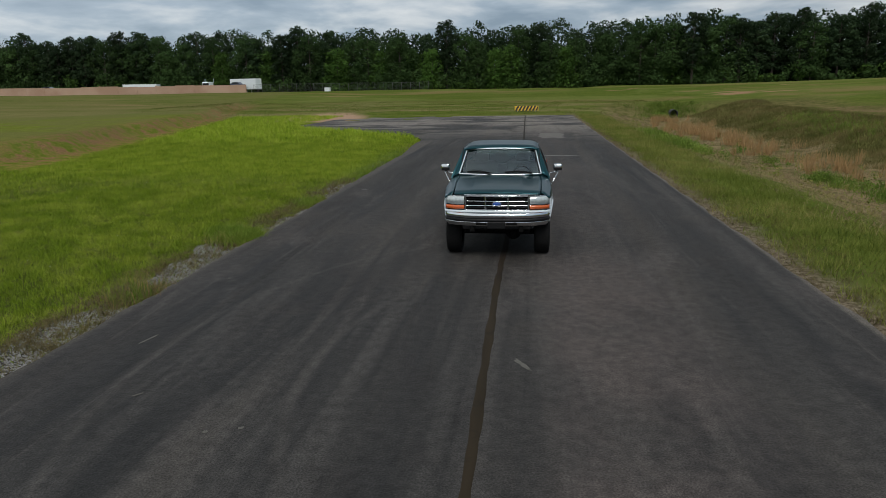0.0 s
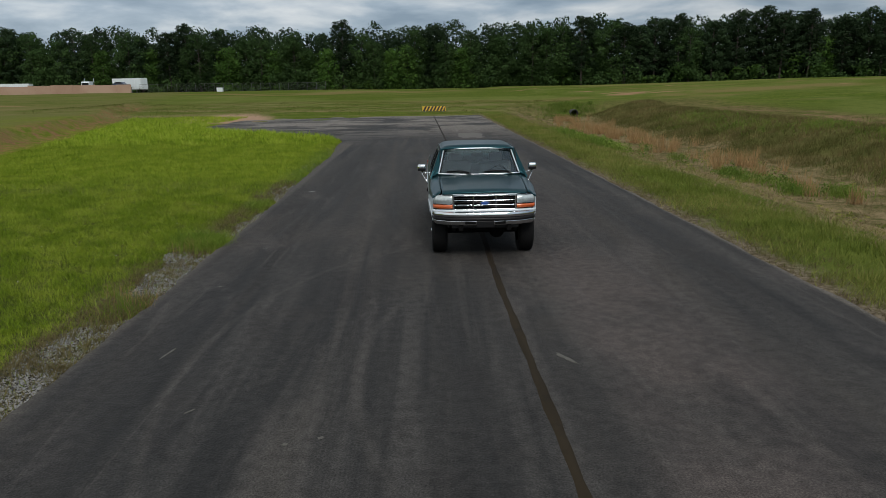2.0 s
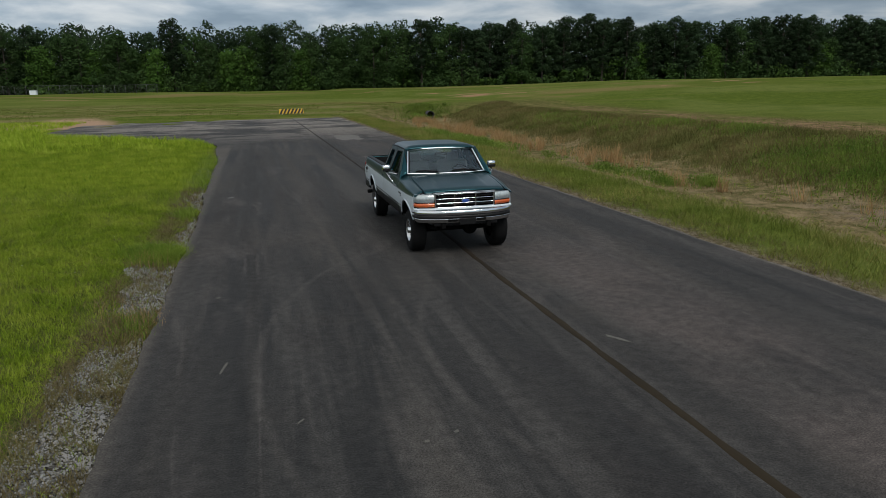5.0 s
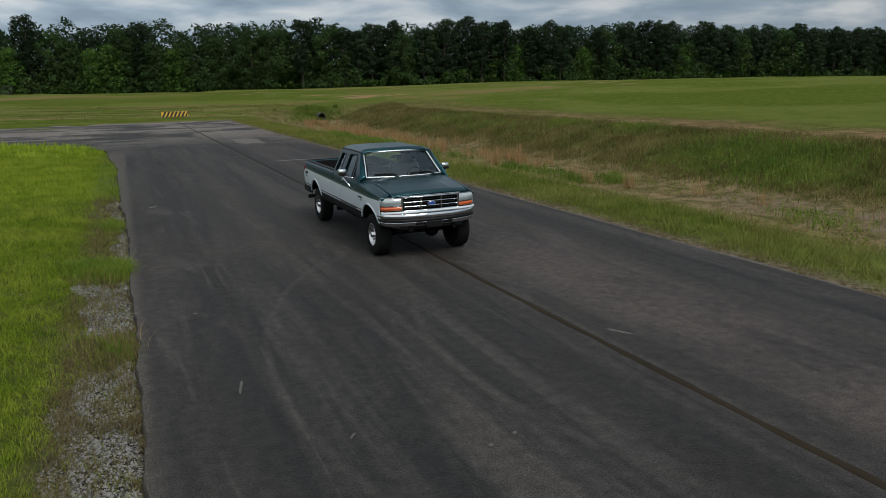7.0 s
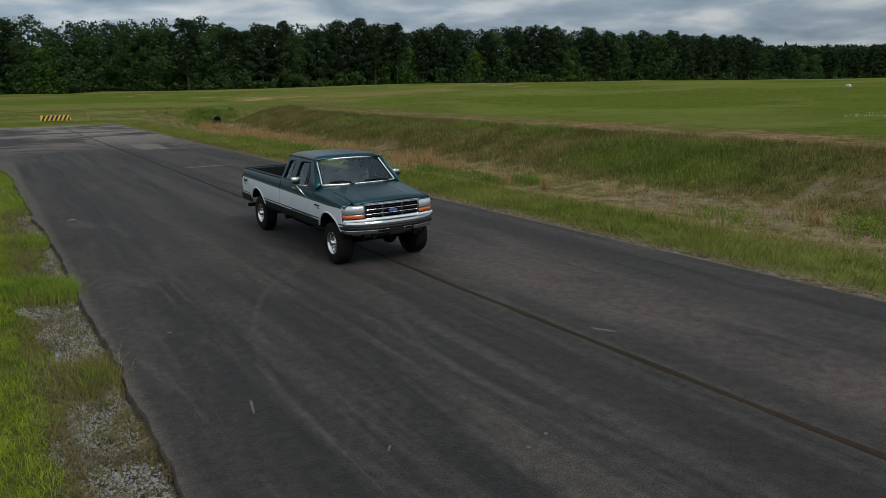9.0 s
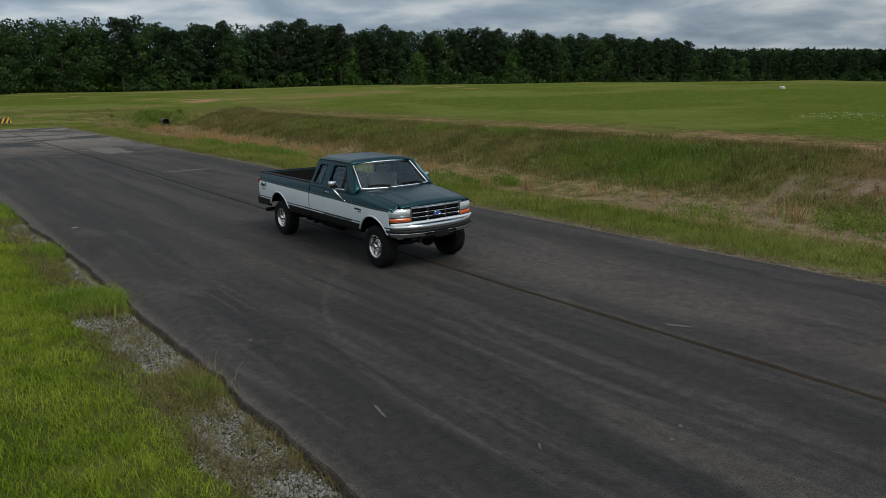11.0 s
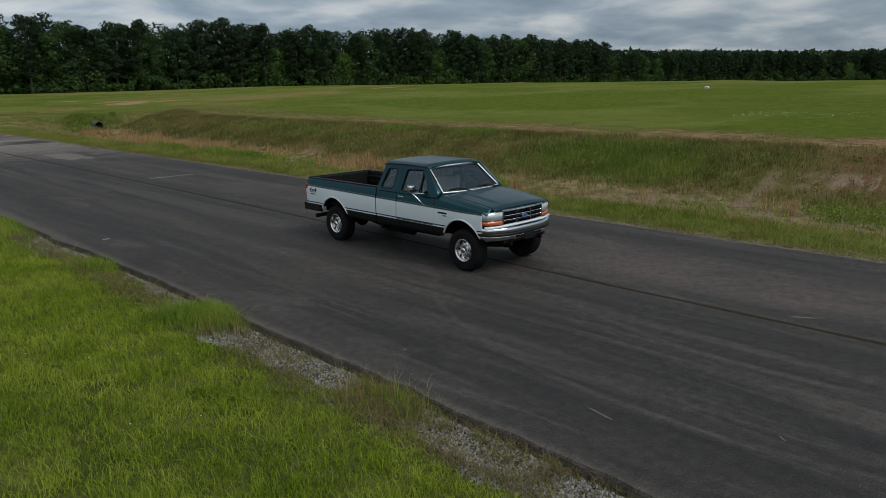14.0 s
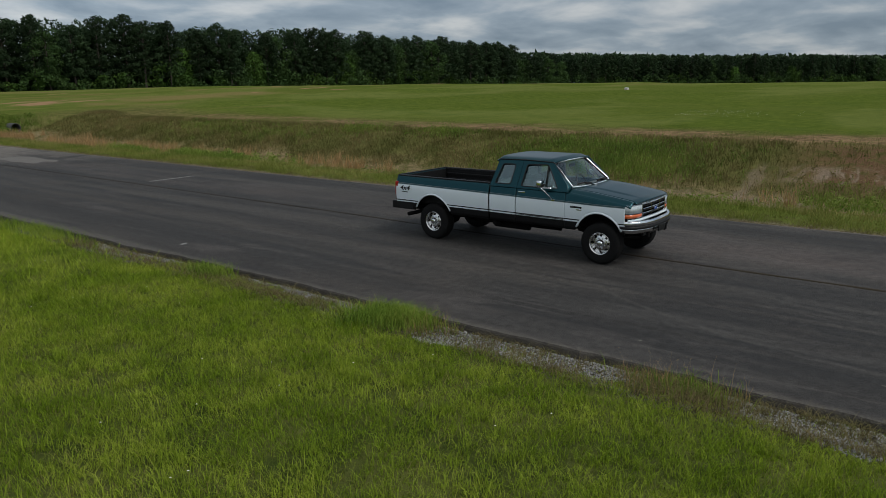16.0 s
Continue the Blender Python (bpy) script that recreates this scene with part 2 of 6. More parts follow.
def joint_seal():
    m, skin, a, l = material("brown worn joint stripe")
    n = spots(a, l, 1.0, 5.0, 0.6, (6.0, 0.5, 1.0))
    far = a("ShaderNodeTexCoord")
    xyz = a("ShaderNodeSeparateXYZ")
    l(far.outputs["Object"], xyz.inputs[0])
    c = blend(a, l, span(a, l, n, 0.35, 0.65), (0.0125, 0.0100, 0.0078), (0.024, 0.0178, 0.0120))
    c = blend(a, l, calc(a, l, "MULTIPLY", span(a, l, xyz.outputs[1], -1.5, -2.6), 0.55), c, (0.027, 0.0195, 0.0095))
    c = blend(a, l, calc(a, l, "MULTIPLY", span(a, l, spots(a, l, 3.0, 4.0), 0.55, 0.7), 0.5), c, (0.014, 0.011, 0.008))
    l(c, skin.inputs["Base Color"])
    skin.inputs["Specular IOR Level"].default_value = 0.1
    skin.inputs["Roughness"].default_value = 0.8
    return m


def turf():
    m, skin, a, l = material("grass soil and clay ground")
    geo = a("ShaderNodeTexCoord")
    xyz = a("ShaderNodeSeparateXYZ")
    l(geo.outputs["Object"], xyz.inputs[0])
    x0, y, z = xyz.outputs
    wob = spots(a, l, 0.16, 5.0, 0.6)
    fine = spots(a, l, 1.3, 6.0, 0.7)
    blades = spots(a, l, 9.0, 4.0, 0.75)
    patch = spots(a, l, 0.055, 5.0, 0.6)
    x = calc(a, l, "ADD", x0, calc(a, l, "MULTIPLY", calc(a, l, "SUBTRACT", wob, 0.5), 7.0))
    green = blend(a, l, span(a, l, fine, 0.3, 0.7), (0.046, 0.070, 0.012), (0.090, 0.114, 0.020))
    green = blend(a, l, span(a, l, patch, 0.42, 0.66, 0.0, 0.7), green, (0.085, 0.102, 0.022))
    olive = blend(a, l, span(a, l, fine, 0.3, 0.7), (0.056, 0.060, 0.018), (0.120, 0.110, 0.040))
    clay = blend(a, l, span(a, l, fine, 0.3, 0.7), (0.105, 0.080, 0.042), (0.225, 0.168, 0.098))
    # the mown field: broad paler and greener sweeps
    sweep = spots(a, l, 1.0, 5.0, 0.6, (0.020, 0.045, 1.0), distortion=0.6)
    c = blend(a, l, span(a, l, sweep, 0.42, 0.60, 0.0, 0.75), green, (0.112, 0.128, 0.034))
    c = blend(a, l, span(a, l, spots(a, l, 0.35, 6.0, 0.7), 0.48, 0.66, 0.0, 0.55), c, (0.062, 0.088, 0.018))
    # thatch and soil under the long meadow grass, darkened for the shade between blades
    thatch_shade = calc(a, l, "MULTIPLY", span(a, l, x0, -4.0, -5.5), calc(a, l, "MULTIPLY", span(a, l, y, 15.0, 7.0), span(a, l, x0, -30.0, -20.0)))
    c = blend(a, l, calc(a, l, "MULTIPLY", thatch_shade, 0.8), c, blend(a, l, span(a, l, fine, 0.35, 0.65), (0.030, 0.042, 0.010), (0.075, 0.080, 0.024)))
    c = blend(a, l, calc(a, l, "MULTIPLY", calc(a, l, "MULTIPLY", span(a, l, x0, -4.0, -6.0), span(a, l, y, 6.0, 14.0)), span(a, l, y, 60.0, 45.0)), c, blend(a, l, span(a, l, fine, 0.3, 0.7), (0.075, 0.105, 0.010), (0.150, 0.185, 0.018)))
    far_dry = calc(a, l, "MULTIPLY", span(a, l, spots(a, l, 1.0, 5.0, 0.6, (0.012, 0.05, 1.0)), 0.50, 0.66, 0.0, 0.85), span(a, l, y, 48.0, 75.0))
    c = blend(a, l, far_dry, c, (0.150, 0.120, 0.048))
    end_strip = calc(a, l, "MULTIPLY", calc(a, l, "MULTIPLY", calc(a, l, "MULTIPLY", span(a, l, y, 62.0, 64.0), span(a, l, x0, 22.0, 10.0)), span(a, l, y, 110.0, 80.0)), span(a, l, spots(a, l, 1.0, 5.0, 0.65, (0.06, 0.30, 1.0)), 0.44, 0.60, 0.0, 0.8))
    c = blend(a, l, end_strip, c, (0.165, 0.140, 0.062))
    bare_far = calc(a, l, "MULTIPLY", span(a, l, spots(a, l, 1.0, 4.0, 0.6, (0.022, 0.09, 1.0)), 0.63, 0.69), span(a, l, y, 60.0, 85.0))
    c = blend(a, l, bare_far, c, (0.24, 0.150, 0.085))
    bank = calc(a, l, "MULTIPLY", span(a, l, x, 7.5, 10.5), span(a, l, x, 36.0, 29.0))
    bank = calc(a, l, "MULTIPLY", bank, span(a, l, y, 84.0, 70.0))
    c = blend(a, l, calc(a, l, "MULTIPLY", bank, 0.9), c, olive)
    strip = calc(a, l, "MULTIPLY", calc(a, l, "MULTIPLY", span(a, l, x, 23.0, 26.5), span(a, l, x, 34.0, 29.0)), span(a, l, spots(a, l, 0.30, 5.0, 0.65, (1.0, 0.5, 1.0)), 0.40, 0.54, 0.15, 1.0))
    strip = calc(a, l, "MULTIPLY", strip, span(a, l, y, 75.0, 40.0))
    c = blend(a, l, strip, c, blend(a, l, span(a, l, fine, 0.35, 0.6), (0.085, 0.062, 0.032), (0.21, 0.140, 0.080)))
    bed = calc(a, l, "MULTIPLY", span(a, l, x, 7.6, 10.0), span(a, l, x, 20.0, 17.5))
    bed = calc(a, l, "MULTIPLY", bed, calc(a, l, "MULTIPLY", span(a, l, y, 74.0, 66.0), span(a, l, fine, 0.38, 0.58, 0.1, 0.9)))
    c = blend(a, l, bed, c, clay)
    # bare clay along the foot of the bank, a gully up it, and a red slip beside it
    scour = spots(a, l, 1.0, 7.0, 0.75, (0.7, 1.1, 1.0), distortion=1.2)
    pale_clay = blend(a, l, blades, (0.11, 0.083, 0.057), (0.235, 0.180, 0.132))
    foot = calc(a, l, "MULTIPLY", span(a, l, x0, 13.6, 15.2), span(a, l, x0, 18.2, 16.8))
    foot = calc(a, l, "MULTIPLY", foot, calc(a, l, "MULTIPLY", span(a, l, y, 9.5, 5.0), span(a, l, y, -14.0, -6.0)))
    c = blend(a, l, calc(a, l, "MULTIPLY", foot, span(a, l, scour, 0.45, 0.55)), c, pale_clay)
    gully = calc(a, l, "ABSOLUTE", calc(a, l, "SUBTRACT", calc(a, l, "ADD", y, calc(a, l, "MULTIPLY", fine, 1.4)), 3.0))
    gully = calc(a, l, "MULTIPLY", span(a, l, gully, 0.42, 0.10, 0.0, 0.65), calc(a, l, "MULTIPLY", span(a, l, x0, 16.0, 17.2), span(a, l, x0, 21.4, 20.2)))
    c = blend(a, l, gully, c, pale_clay)
    slip = calc(a, l, "MULTIPLY", calc(a, l, "MULTIPLY", span(a, l, x0, 17.5, 20.0), span(a, l, x0, 26.5, 24.0)), calc(a, l, "MULTIPLY", span(a, l, y, 3.0, -1.0), span(a, l, y, -18.0, -12.0)))
    c = blend(a, l, calc(a, l, "MULTIPLY", slip, span(a, l, fine, 0.34, 0.56, 0.2, 0.9)), c, blend(a, l, blades, (0.060, 0.036, 0.021), (0.155, 0.088, 0.054)))
    slump = calc(a, l, "MULTIPLY", slip, span(a, l, calc(a, l, "ABSOLUTE", calc(a, l, "SUBTRACT", x0, 20.2)), 1.3, 0.5))
    c = blend(a, l, calc(a, l, "MULTIPLY", slump, span(a, l, scour, 0.46, 0.56)), c, pale_clay)
    # eroded clay bank on the far side of the meadow
    ex = calc(a, l, "ADD", calc(a, l, "ADD", x0, 23.0), calc(a, l, "MULTIPLY", calc(a, l, "SUBTRACT", y, 20.0), 0.26))
    ex = calc(a, l, "ADD", ex, calc(a, l, "MULTIPLY", calc(a, l, "SUBTRACT", wob, 0.5), 5.0))
    erode = calc(a, l, "MULTIPLY", span(a, l, calc(a, l, "ABSOLUTE", ex), 3.0, 0.6), span(a, l, fine, 0.40, 0.58))
    erode = calc(a, l, "MULTIPLY", erode, calc(a, l, "MULTIPLY", span(a, l, y, 8.0, 18.0), span(a, l, y, 95.0, 75.0)))
    erode = calc(a, l, "MULTIPLY", erode, span(a, l, spots(a, l, 0.11, 4.0), 0.36, 0.48))
    c = blend(a, l, erode, c, blend(a, l, blades, (0.10, 0.055, 0.032), (0.27, 0.140, 0.072)))
    faded = calc(a, l, "MULTIPLY", span(a, l, ex, 3.0, -3.0), span(a, l, y, 5.0, 25.0))
    c = blend(a, l, calc(a, l, "MULTIPLY", faded, span(a, l, wob, 0.35, 0.6, 0.3, 0.8)), c, (0.115, 0.110, 0.040))
    # clay mound at the apron
    mx = calc(a, l, "SQRT", calc(a, l, "ADD", calc(a, l, "POWER", calc(a, l, "MULTIPLY", calc(a, l, "ADD", x0, 21.0), 0.20), 2.0), calc(a, l, "POWER", calc(a, l, "MULTIPLY", calc(a, l, "SUBTRACT", y, 58.0), 0.12), 2.0)))
    c = blend(a, l, span(a, l, calc(a, l, "ADD", mx, calc(a, l, "MULTIPLY", fine, 0.5)), 1.35, 0.95), c, (0.30, 0.20, 0.135))
    # bare soil and gravel beside the asphalt
    left = calc(a, l, "MULTIPLY", span(a, l, calc(a, l, "ADD", x0, calc(a, l, "MULTIPLY", fine, 0.7)), -5.75, -5.45), span(a, l, x0, 4.0, 3.0))
    left = calc(a, l, "MULTIPLY", left, span(a, l, y, 31.0, 26.0))
    c = blend(a, l, left, c, blend(a, l, span(a, l, spots(a, l, 14.0, 4.0, 0.8), 0.4, 0.62), (0.024, 0.021, 0.016), (0.13, 0.127, 0.120)))
    right = span(a, l, calc(a, l, "ADD", x0, calc(a, l, "MULTIPLY", fine, 1.1)), 6.3, 5.5)
    right = calc(a, l, "MULTIPLY", calc(a, l, "MULTIPLY", right, span(a, l, x0, 4.0, 4.5)), span(a, l, y, 66.0, 60.0))
    c = blend(a, l, right, c, blend(a, l, span(a, l, spots(a, l, 7.0, 4.0, 0.8), 0.4, 0.62), (0.075, 0.058, 0.036), (0.17, 0.140, 0.100)))
    c = blend(a, l, 0.6, c, blend(a, l, blades, (0.35, 0.35, 0.35), (1.65, 1.65, 1.65)), "MULTIPLY")
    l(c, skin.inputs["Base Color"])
    skin.inputs["Roughness"].default_value = 0.95
    skin.inputs["Specular IOR Level"].default_value = 0.0
    relief(a, l, skin, calc(a, l, "ADD", blades, fine), 0.8, 0.06)
    return m


def leafy(name, tones, scale=0.35, through_light=0.25, weird=0.0):
    """Blades and leaves: tones vary from piece to piece and from patch to patch."""
    m, skin, a, l = material(name)
    geo = a("ShaderNodeNewGeometry")
    info = a("ShaderNodeObjectInfo")
    patch = spots(a, l, scale, 4.0)
    c = blend(a, l, geo.outputs["Random Per Island"], tones[0], tones[1])
    c = blend(a, l, span(a, l, patch, 0.38, 0.64), c, blend(a, l, geo.outputs["Random Per Island"], tones[1], tones[2]))
    hue = a("ShaderNodeHueSaturation")
    l(c, hue.inputs["Color"])
    l(span(a, l, info.outputs["Random"], 0.0, 1.0, 0.72, 1.3), hue.inputs["Value"])
    l(hue.outputs[0], skin.inputs["Base Color"])
    skin.inputs["Roughness"].default_value = 0.7
    skin.inputs["Specular IOR Level"].default_value = 0.08
    thin = a("ShaderNodeBsdfTranslucent")
    l(hue.outputs[0], thin.inputs["Color"])
    mixer = a("ShaderNodeMixShader")
    mixer.inputs[0].default_value = through_light
    l(skin.outputs[0], mixer.inputs[1])
    l(thin.outputs[0], mixer.inputs[2])
    for n in m.node_tree.nodes:
        if n.type == "OUTPUT_MATERIAL":
            l(mixer.outputs[0], n.inputs[0])
    return m


asphalt_mat, seal_mat, turf_mat, wall_mat = asphalt(), joint_seal(), turf(), wall_coat()
grass_mat = leafy("meadow grass", ((0.075, 0.125, 0.010), (0.235, 0.335, 0.020), (0.30, 0.340, 0.052)), 0.9)
field_mat = leafy("field grass", ((0.050, 0.075, 0.013), (0.092, 0.116, 0.022), (0.120, 0.112, 0.036)))
verge_mat = leafy("verge grass", ((0.066, 0.096, 0.015), (0.145, 0.172, 0.029), (0.215, 0.178, 0.068)))
weed_mat = leafy("bank weeds", ((0.078, 0.088, 0.022), (0.165, 0.155, 0.046), (0.265, 0.195, 0.095)))
lush_mat = leafy("lush green weeds", ((0.070, 0.125, 0.020), (0.135, 0.200, 0.030), (0.185, 0.225, 0.045)))
reed_mat = leafy("dry orange broom sedge", ((0.23, 0.140, 0.060), (0.37, 0.235, 0.110), (0.22, 0.16, 0.080)))
pine_mat = leafy("pine needles", ((0.014, 0.028, 0.012), (0.020, 0.037, 0.015), (0.027, 0.046, 0.018)), 0.08, 0.12)
broad_mat = leafy("broad leaves", ((0.025, 0.051, 0.015), (0.037, 0.070, 0.020), (0.050, 0.088, 0.026)), 0.08, 0.2)
fresh_mat = leafy("fresh green leaves", ((0.030, 0.068, 0.012), (0.052, 0.105, 0.019), (0.07, 0.125, 0.025)), 0.08, 0.2)
bark_mat = plain("grey brown bark", (0.055, 0.045, 0.036), 0.95, 0.0, 0.0, 0.3, 2.0, 0.4)
tuft_mat = leafy("fresh green tuft", ((0.058, 0.105, 0.013), (0.140, 0.215, 0.024), (0.20, 0.235, 0.045)), 0.9)
stone_mat = leafy("pale crushed stone", ((0.10, 0.10, 0.097), (0.36, 0.36, 0.352), (0.29, 0.28, 0.265)), 1.0, 0.0)
brown_mat = leafy("dry brown grass", ((0.070, 0.060, 0.026), (0.150, 0.118, 0.056), (0.10, 0.100, 0.033)), 1.0, 0.2)
thatch_mat = leafy("bleached dead grass", ((0.110, 0.082, 0.042), (0.23, 0.172, 0.095), (0.16, 0.135, 0.060)), 0.7, 0.2)
bloom_mat = plain("white wild flowers", (0.62, 0.62, 0.55), 0.8)


# ---- mesh helpers ----
def mesh(name, verts, faces, mats, parent=None, label="", which=None, smooth=True):
    me = bpy.data.meshes.new(name)
    me.from_pydata([tuple(map(float, v)) for v in verts], [], [tuple(map(int, f)) for f in faces])
    for m in mats if isinstance(mats, (list, tuple)) else (mats,):
        me.materials.append(m)
    if which is not None:
        me.polygons.foreach_set("material_index", np.array(which, np.int32))
    me.polygons.foreach_set("use_smooth", np.full(len(me.polygons), smooth))
    me.update()
    ob = new(name, me)
    if parent is not None:
        ob.parent = parent
    return tagged(ob, label)


def part(name, bm, mats, parent=None, label="", smooth=False):
    bmesh.ops.recalc_face_normals(bm, faces=bm.faces)
    me = bpy.data.meshes.new(name)
    bm.to_mesh(me)
    bm.free()
    for m in mats if isinstance(mats, (list, tuple)) else (mats,):
        me.materials.append(m)
    me.polygons.foreach_set("use_smooth", np.full(len(me.polygons), smooth))
    ob = new(name, me)
    if parent is not None:
        ob.parent = parent
    return tagged(ob, label)


def block(lo, hi, bevel=0.0, segments=2, bm=None):
    own = bm is None
    bm = bmesh.new() if own else bm
    made = bmesh.ops.create_cube(bm, size=1)["verts"]
    for v in made:
        v.co = [lo[i] + (v.co[i] + 0.5) * (hi[i] - lo[i]) for i in range(3)]
    if bevel:
        edges = list({e for v in made for e in v.link_edges})
        bmesh.ops.bevel(bm, geom=edges, offset=bevel, segments=segments, affect="EDGES", profile=0.5)
    return bm


def grid(points, closed=False):
    """Faces over an n x m lattice of points; closed joins the last column to the first."""
    points = np.asarray(points, float)
    n, m = points.shape[:2]
    faces = [(i * m + j, i * m + (j + 1) % m, (i + 1) * m + (j + 1) % m, (i + 1) * m + j) for i in range(n - 1) for j in range(m if closed else m - 1)]
    return points.reshape(-1, 3), faces


def solid(ob, thickness, offset=-1.0):
    s = ob.modifiers.new("thickness", "SOLIDIFY")
    s.thickness, s.offset = thickness, offset
    return ob


def tube(name, points, radius, mats, parent=None, label="", closed=False, sides=8, flat=1.0):
    pts = [Vector(p) for p in points]
    rings, n = [], len(pts)
    for i, p in enumerate(pts):
        a = pts[(i + 1) % n] if closed or i + 1 < n else p
        b = pts[i - 1] if closed or i else p
        way = (a - b).normalized()
        side = way.cross(Vector((0, 0, 1)))
        side = side.normalized() if side.length > 1e-3 else Vector((1, 0, 0))
        up = side.cross(way)
        r = radius[i] if isinstance(radius, (list, tuple)) else radius
        rings.append([p + (side * math.cos(t) + up * math.sin(t) * flat) * r for t in np.linspace(0, 2 * math.pi, sides, endpoint=False)])
    if closed:
        rings.append(rings[0])
    v, f = grid(np.array([[tuple(q) for q in r] for r in rings]), True)
    if not closed:
        f += [tuple(range(sides))[::-1], tuple(range(len(v) - sides, len(v)))]
    return mesh(name, v, f, mats, parent, label)


def lathe(name, profile, mats, parent=None, label="", sides=40, at=(0, 0, 0), which=None, lobes=None):
    """Turns (x, r) pairs round the x axis."""
    rings = []
    for n, (x, r) in enumerate(profile):
        ring = []
        for k in range(sides):
            t = 2 * math.pi * k / sides
            q = r + (lobes(n, k) if lobes else 0.0)
            ring.append((at[0] + x, at[1] + q * math.sin(t), at[2] + q * math.cos(t)))
        rings.append(ring)
    v, f = grid(np.array(rings), True)
    return mesh(name, v, f, mats, parent, label, None if which is None else [which[i // sides] for i in range(len(f))])


def sheet(outer, holes, lay, thickness, name, mats, parent=None, label=""):
    """A flat outline with holes, laid into space by lay(u, v) and given thickness."""
    bm = bmesh.new()
    edges = []
    for loop in (outer, *holes):
        vs = [bm.verts.new((u, v, 0)) for u, v in loop]
        edges += [bm.edges.new((vs[i], vs[(i + 1) % len(vs)])) for i in range(len(vs))]
    bmesh.ops.triangle_fill(bm, edges=edges, use_beauty=True)
    for v in bm.verts:
        v.co = lay(v.co.x, v.co.y)
    ob = part(name, bm, mats, parent, label)
    return solid(ob, thickness, 0.0)


def rounded(points, r=0.05, n=4):
    """Rounds the corners of a closed outline."""
    out = []
    for i, p in enumerate(points):
        p, a, b = Vector(p), Vector(points[i - 1]), Vector(points[(i + 1) % len(points)])
        s, e = p + (a - p).normalized() * r, p + (b - p).normalized() * r
        for k in range(n + 1):
            t = k / n
            out.append(tuple(s * (1 - t) ** 2 + p * 2 * t * (1 - t) + e * t * t))
    return out


def thing(name, label, category, group="", at=(0, 0, 0)):
    ob = new(name)
    ob.location = at
    return tagged(ob, label, category, group)


def smooth_step(lo, hi, v):
    t = np.clip((np.asarray(v, float) - lo) / (hi - lo), 0, 1)
    return t * t * (3 - 2 * t)


# ---- ground, road and far setting ----
def waves(x, y, size, seed):
    """Smooth uneven ground: a few crossing waves."""
    rng, out = np.random.RandomState(seed), 0.0
    for k in range(6):
        t, s, p = rng.uniform(0, 6.28), rng.uniform(0.6, 1.8) / size, rng.uniform(0, 6.28)
        out = out + np.sin((x * math.cos(t) + y * math.sin(t)) * s * 6.28 + p)
    return out / 6


def left_edge(y):
    y = np.asarray(y, float)
    x = -5.13 - 0.22 * smooth_step(3, 16, y) - 0.45 * smooth_step(18, 27, y) + 0.014 * np.sin(y * 2.1) + 0.012 * np.sin(y * 5.3 + 1) + 0.008 * np.sin(y * 11.7)
    x = x + 0.05 * np.exp(-((y + 3.1) / 0.22) ** 2) - 0.05 * np.exp(-((y - 0.2) / 0.5) ** 2) - 0.08 * np.exp(-((y - 9.0) / 0.7) ** 2)
    return x - 13.5 * smooth_step(27, 46, y) ** 1.3


def right_edge(y):
    y = np.asarray(y, float)
    return 4.84 + 0.03 * np.sin(y * 1.3) + 0.02 * np.sin(y * 3.7 + 2)


ROAD_END = 62.5


def height(x, y):
    x, y = np.asarray(x, float), np.asarray(y, float)
    out = x - right_edge(y)
    down = smooth_step(2.2, 8.5, out) * smooth_step(72.5, 70.0, y)
    up = smooth_step(12.0, 19.5, out)
    z = -0.03 - 1.25 * down + (1.62 - 0.35 * smooth_step(72.5, 70.0, y) * 0) * up * smooth_step(72.5, 70.0, y) + 0.36 * up * smooth_step(70.0, 72.5, y)
    r = np.hypot(x, y + 10)
    z = z + 2.0 * smooth_step(62, 200, r) * smooth_step(-40, 40, y + 0.6 * np.abs(x))
    z = z + 1.15 * smooth_step(24, 105, x) * smooth_step(300, 160, r)
    z = z + 1.20 * np.exp(-(((x - 74) / 38) ** 2 + ((y - 80) / 42) ** 2))
    z = z + 0.32 * smooth_step(ROAD_END, ROAD_END + 5, y)
    # low eroded bank beyond the meadow
    bank = x + 23 + 0.26 * (y - 20)
    z = z + 0.75 * smooth_step(0.7, -0.9, bank + 1.6 * waves(x, y, 9.0, 12)) * smooth_step(6, 18, y) * smooth_step(-60, -28, x)
    z = z + 0.10 * smooth_step(-5.5, -8.0, x) + 0.05 * waves(x, y, 6.0, 1) * smooth_step(-5.6, -8.0, x) + 0.10 * waves(x, y, 5.0, 2) * smooth_step(8.0, 14.0, x)
    z = z + 0.35 * waves(x, y, 45.0, 3) * smooth_step(60, 120, r)
    inside = smooth_step(-0.10, 0.10, x - left_edge(y)) * smooth_step(0.10, -0.10, x - right_edge(y)) * smooth_step(ROAD_END + 0.1, ROAD_END - 0.2, y)
    z = z - 0.10 * inside - 0.045 * np.exp(-((x - left_edge(y) + 0.25) / 0.35) ** 2) * smooth_step(40, 26, y) - 0.04 * np.exp(-((x - left_edge(y) + 0.05) / 0.06) ** 2) * smooth_step(40, 26, y)
    return z


def spread(parts):
    out = []
    for lo, hi, step in parts:
        out += list(np.arange(lo, hi - 1e-6, step))
    return np.array(out + [parts[-1][1]])


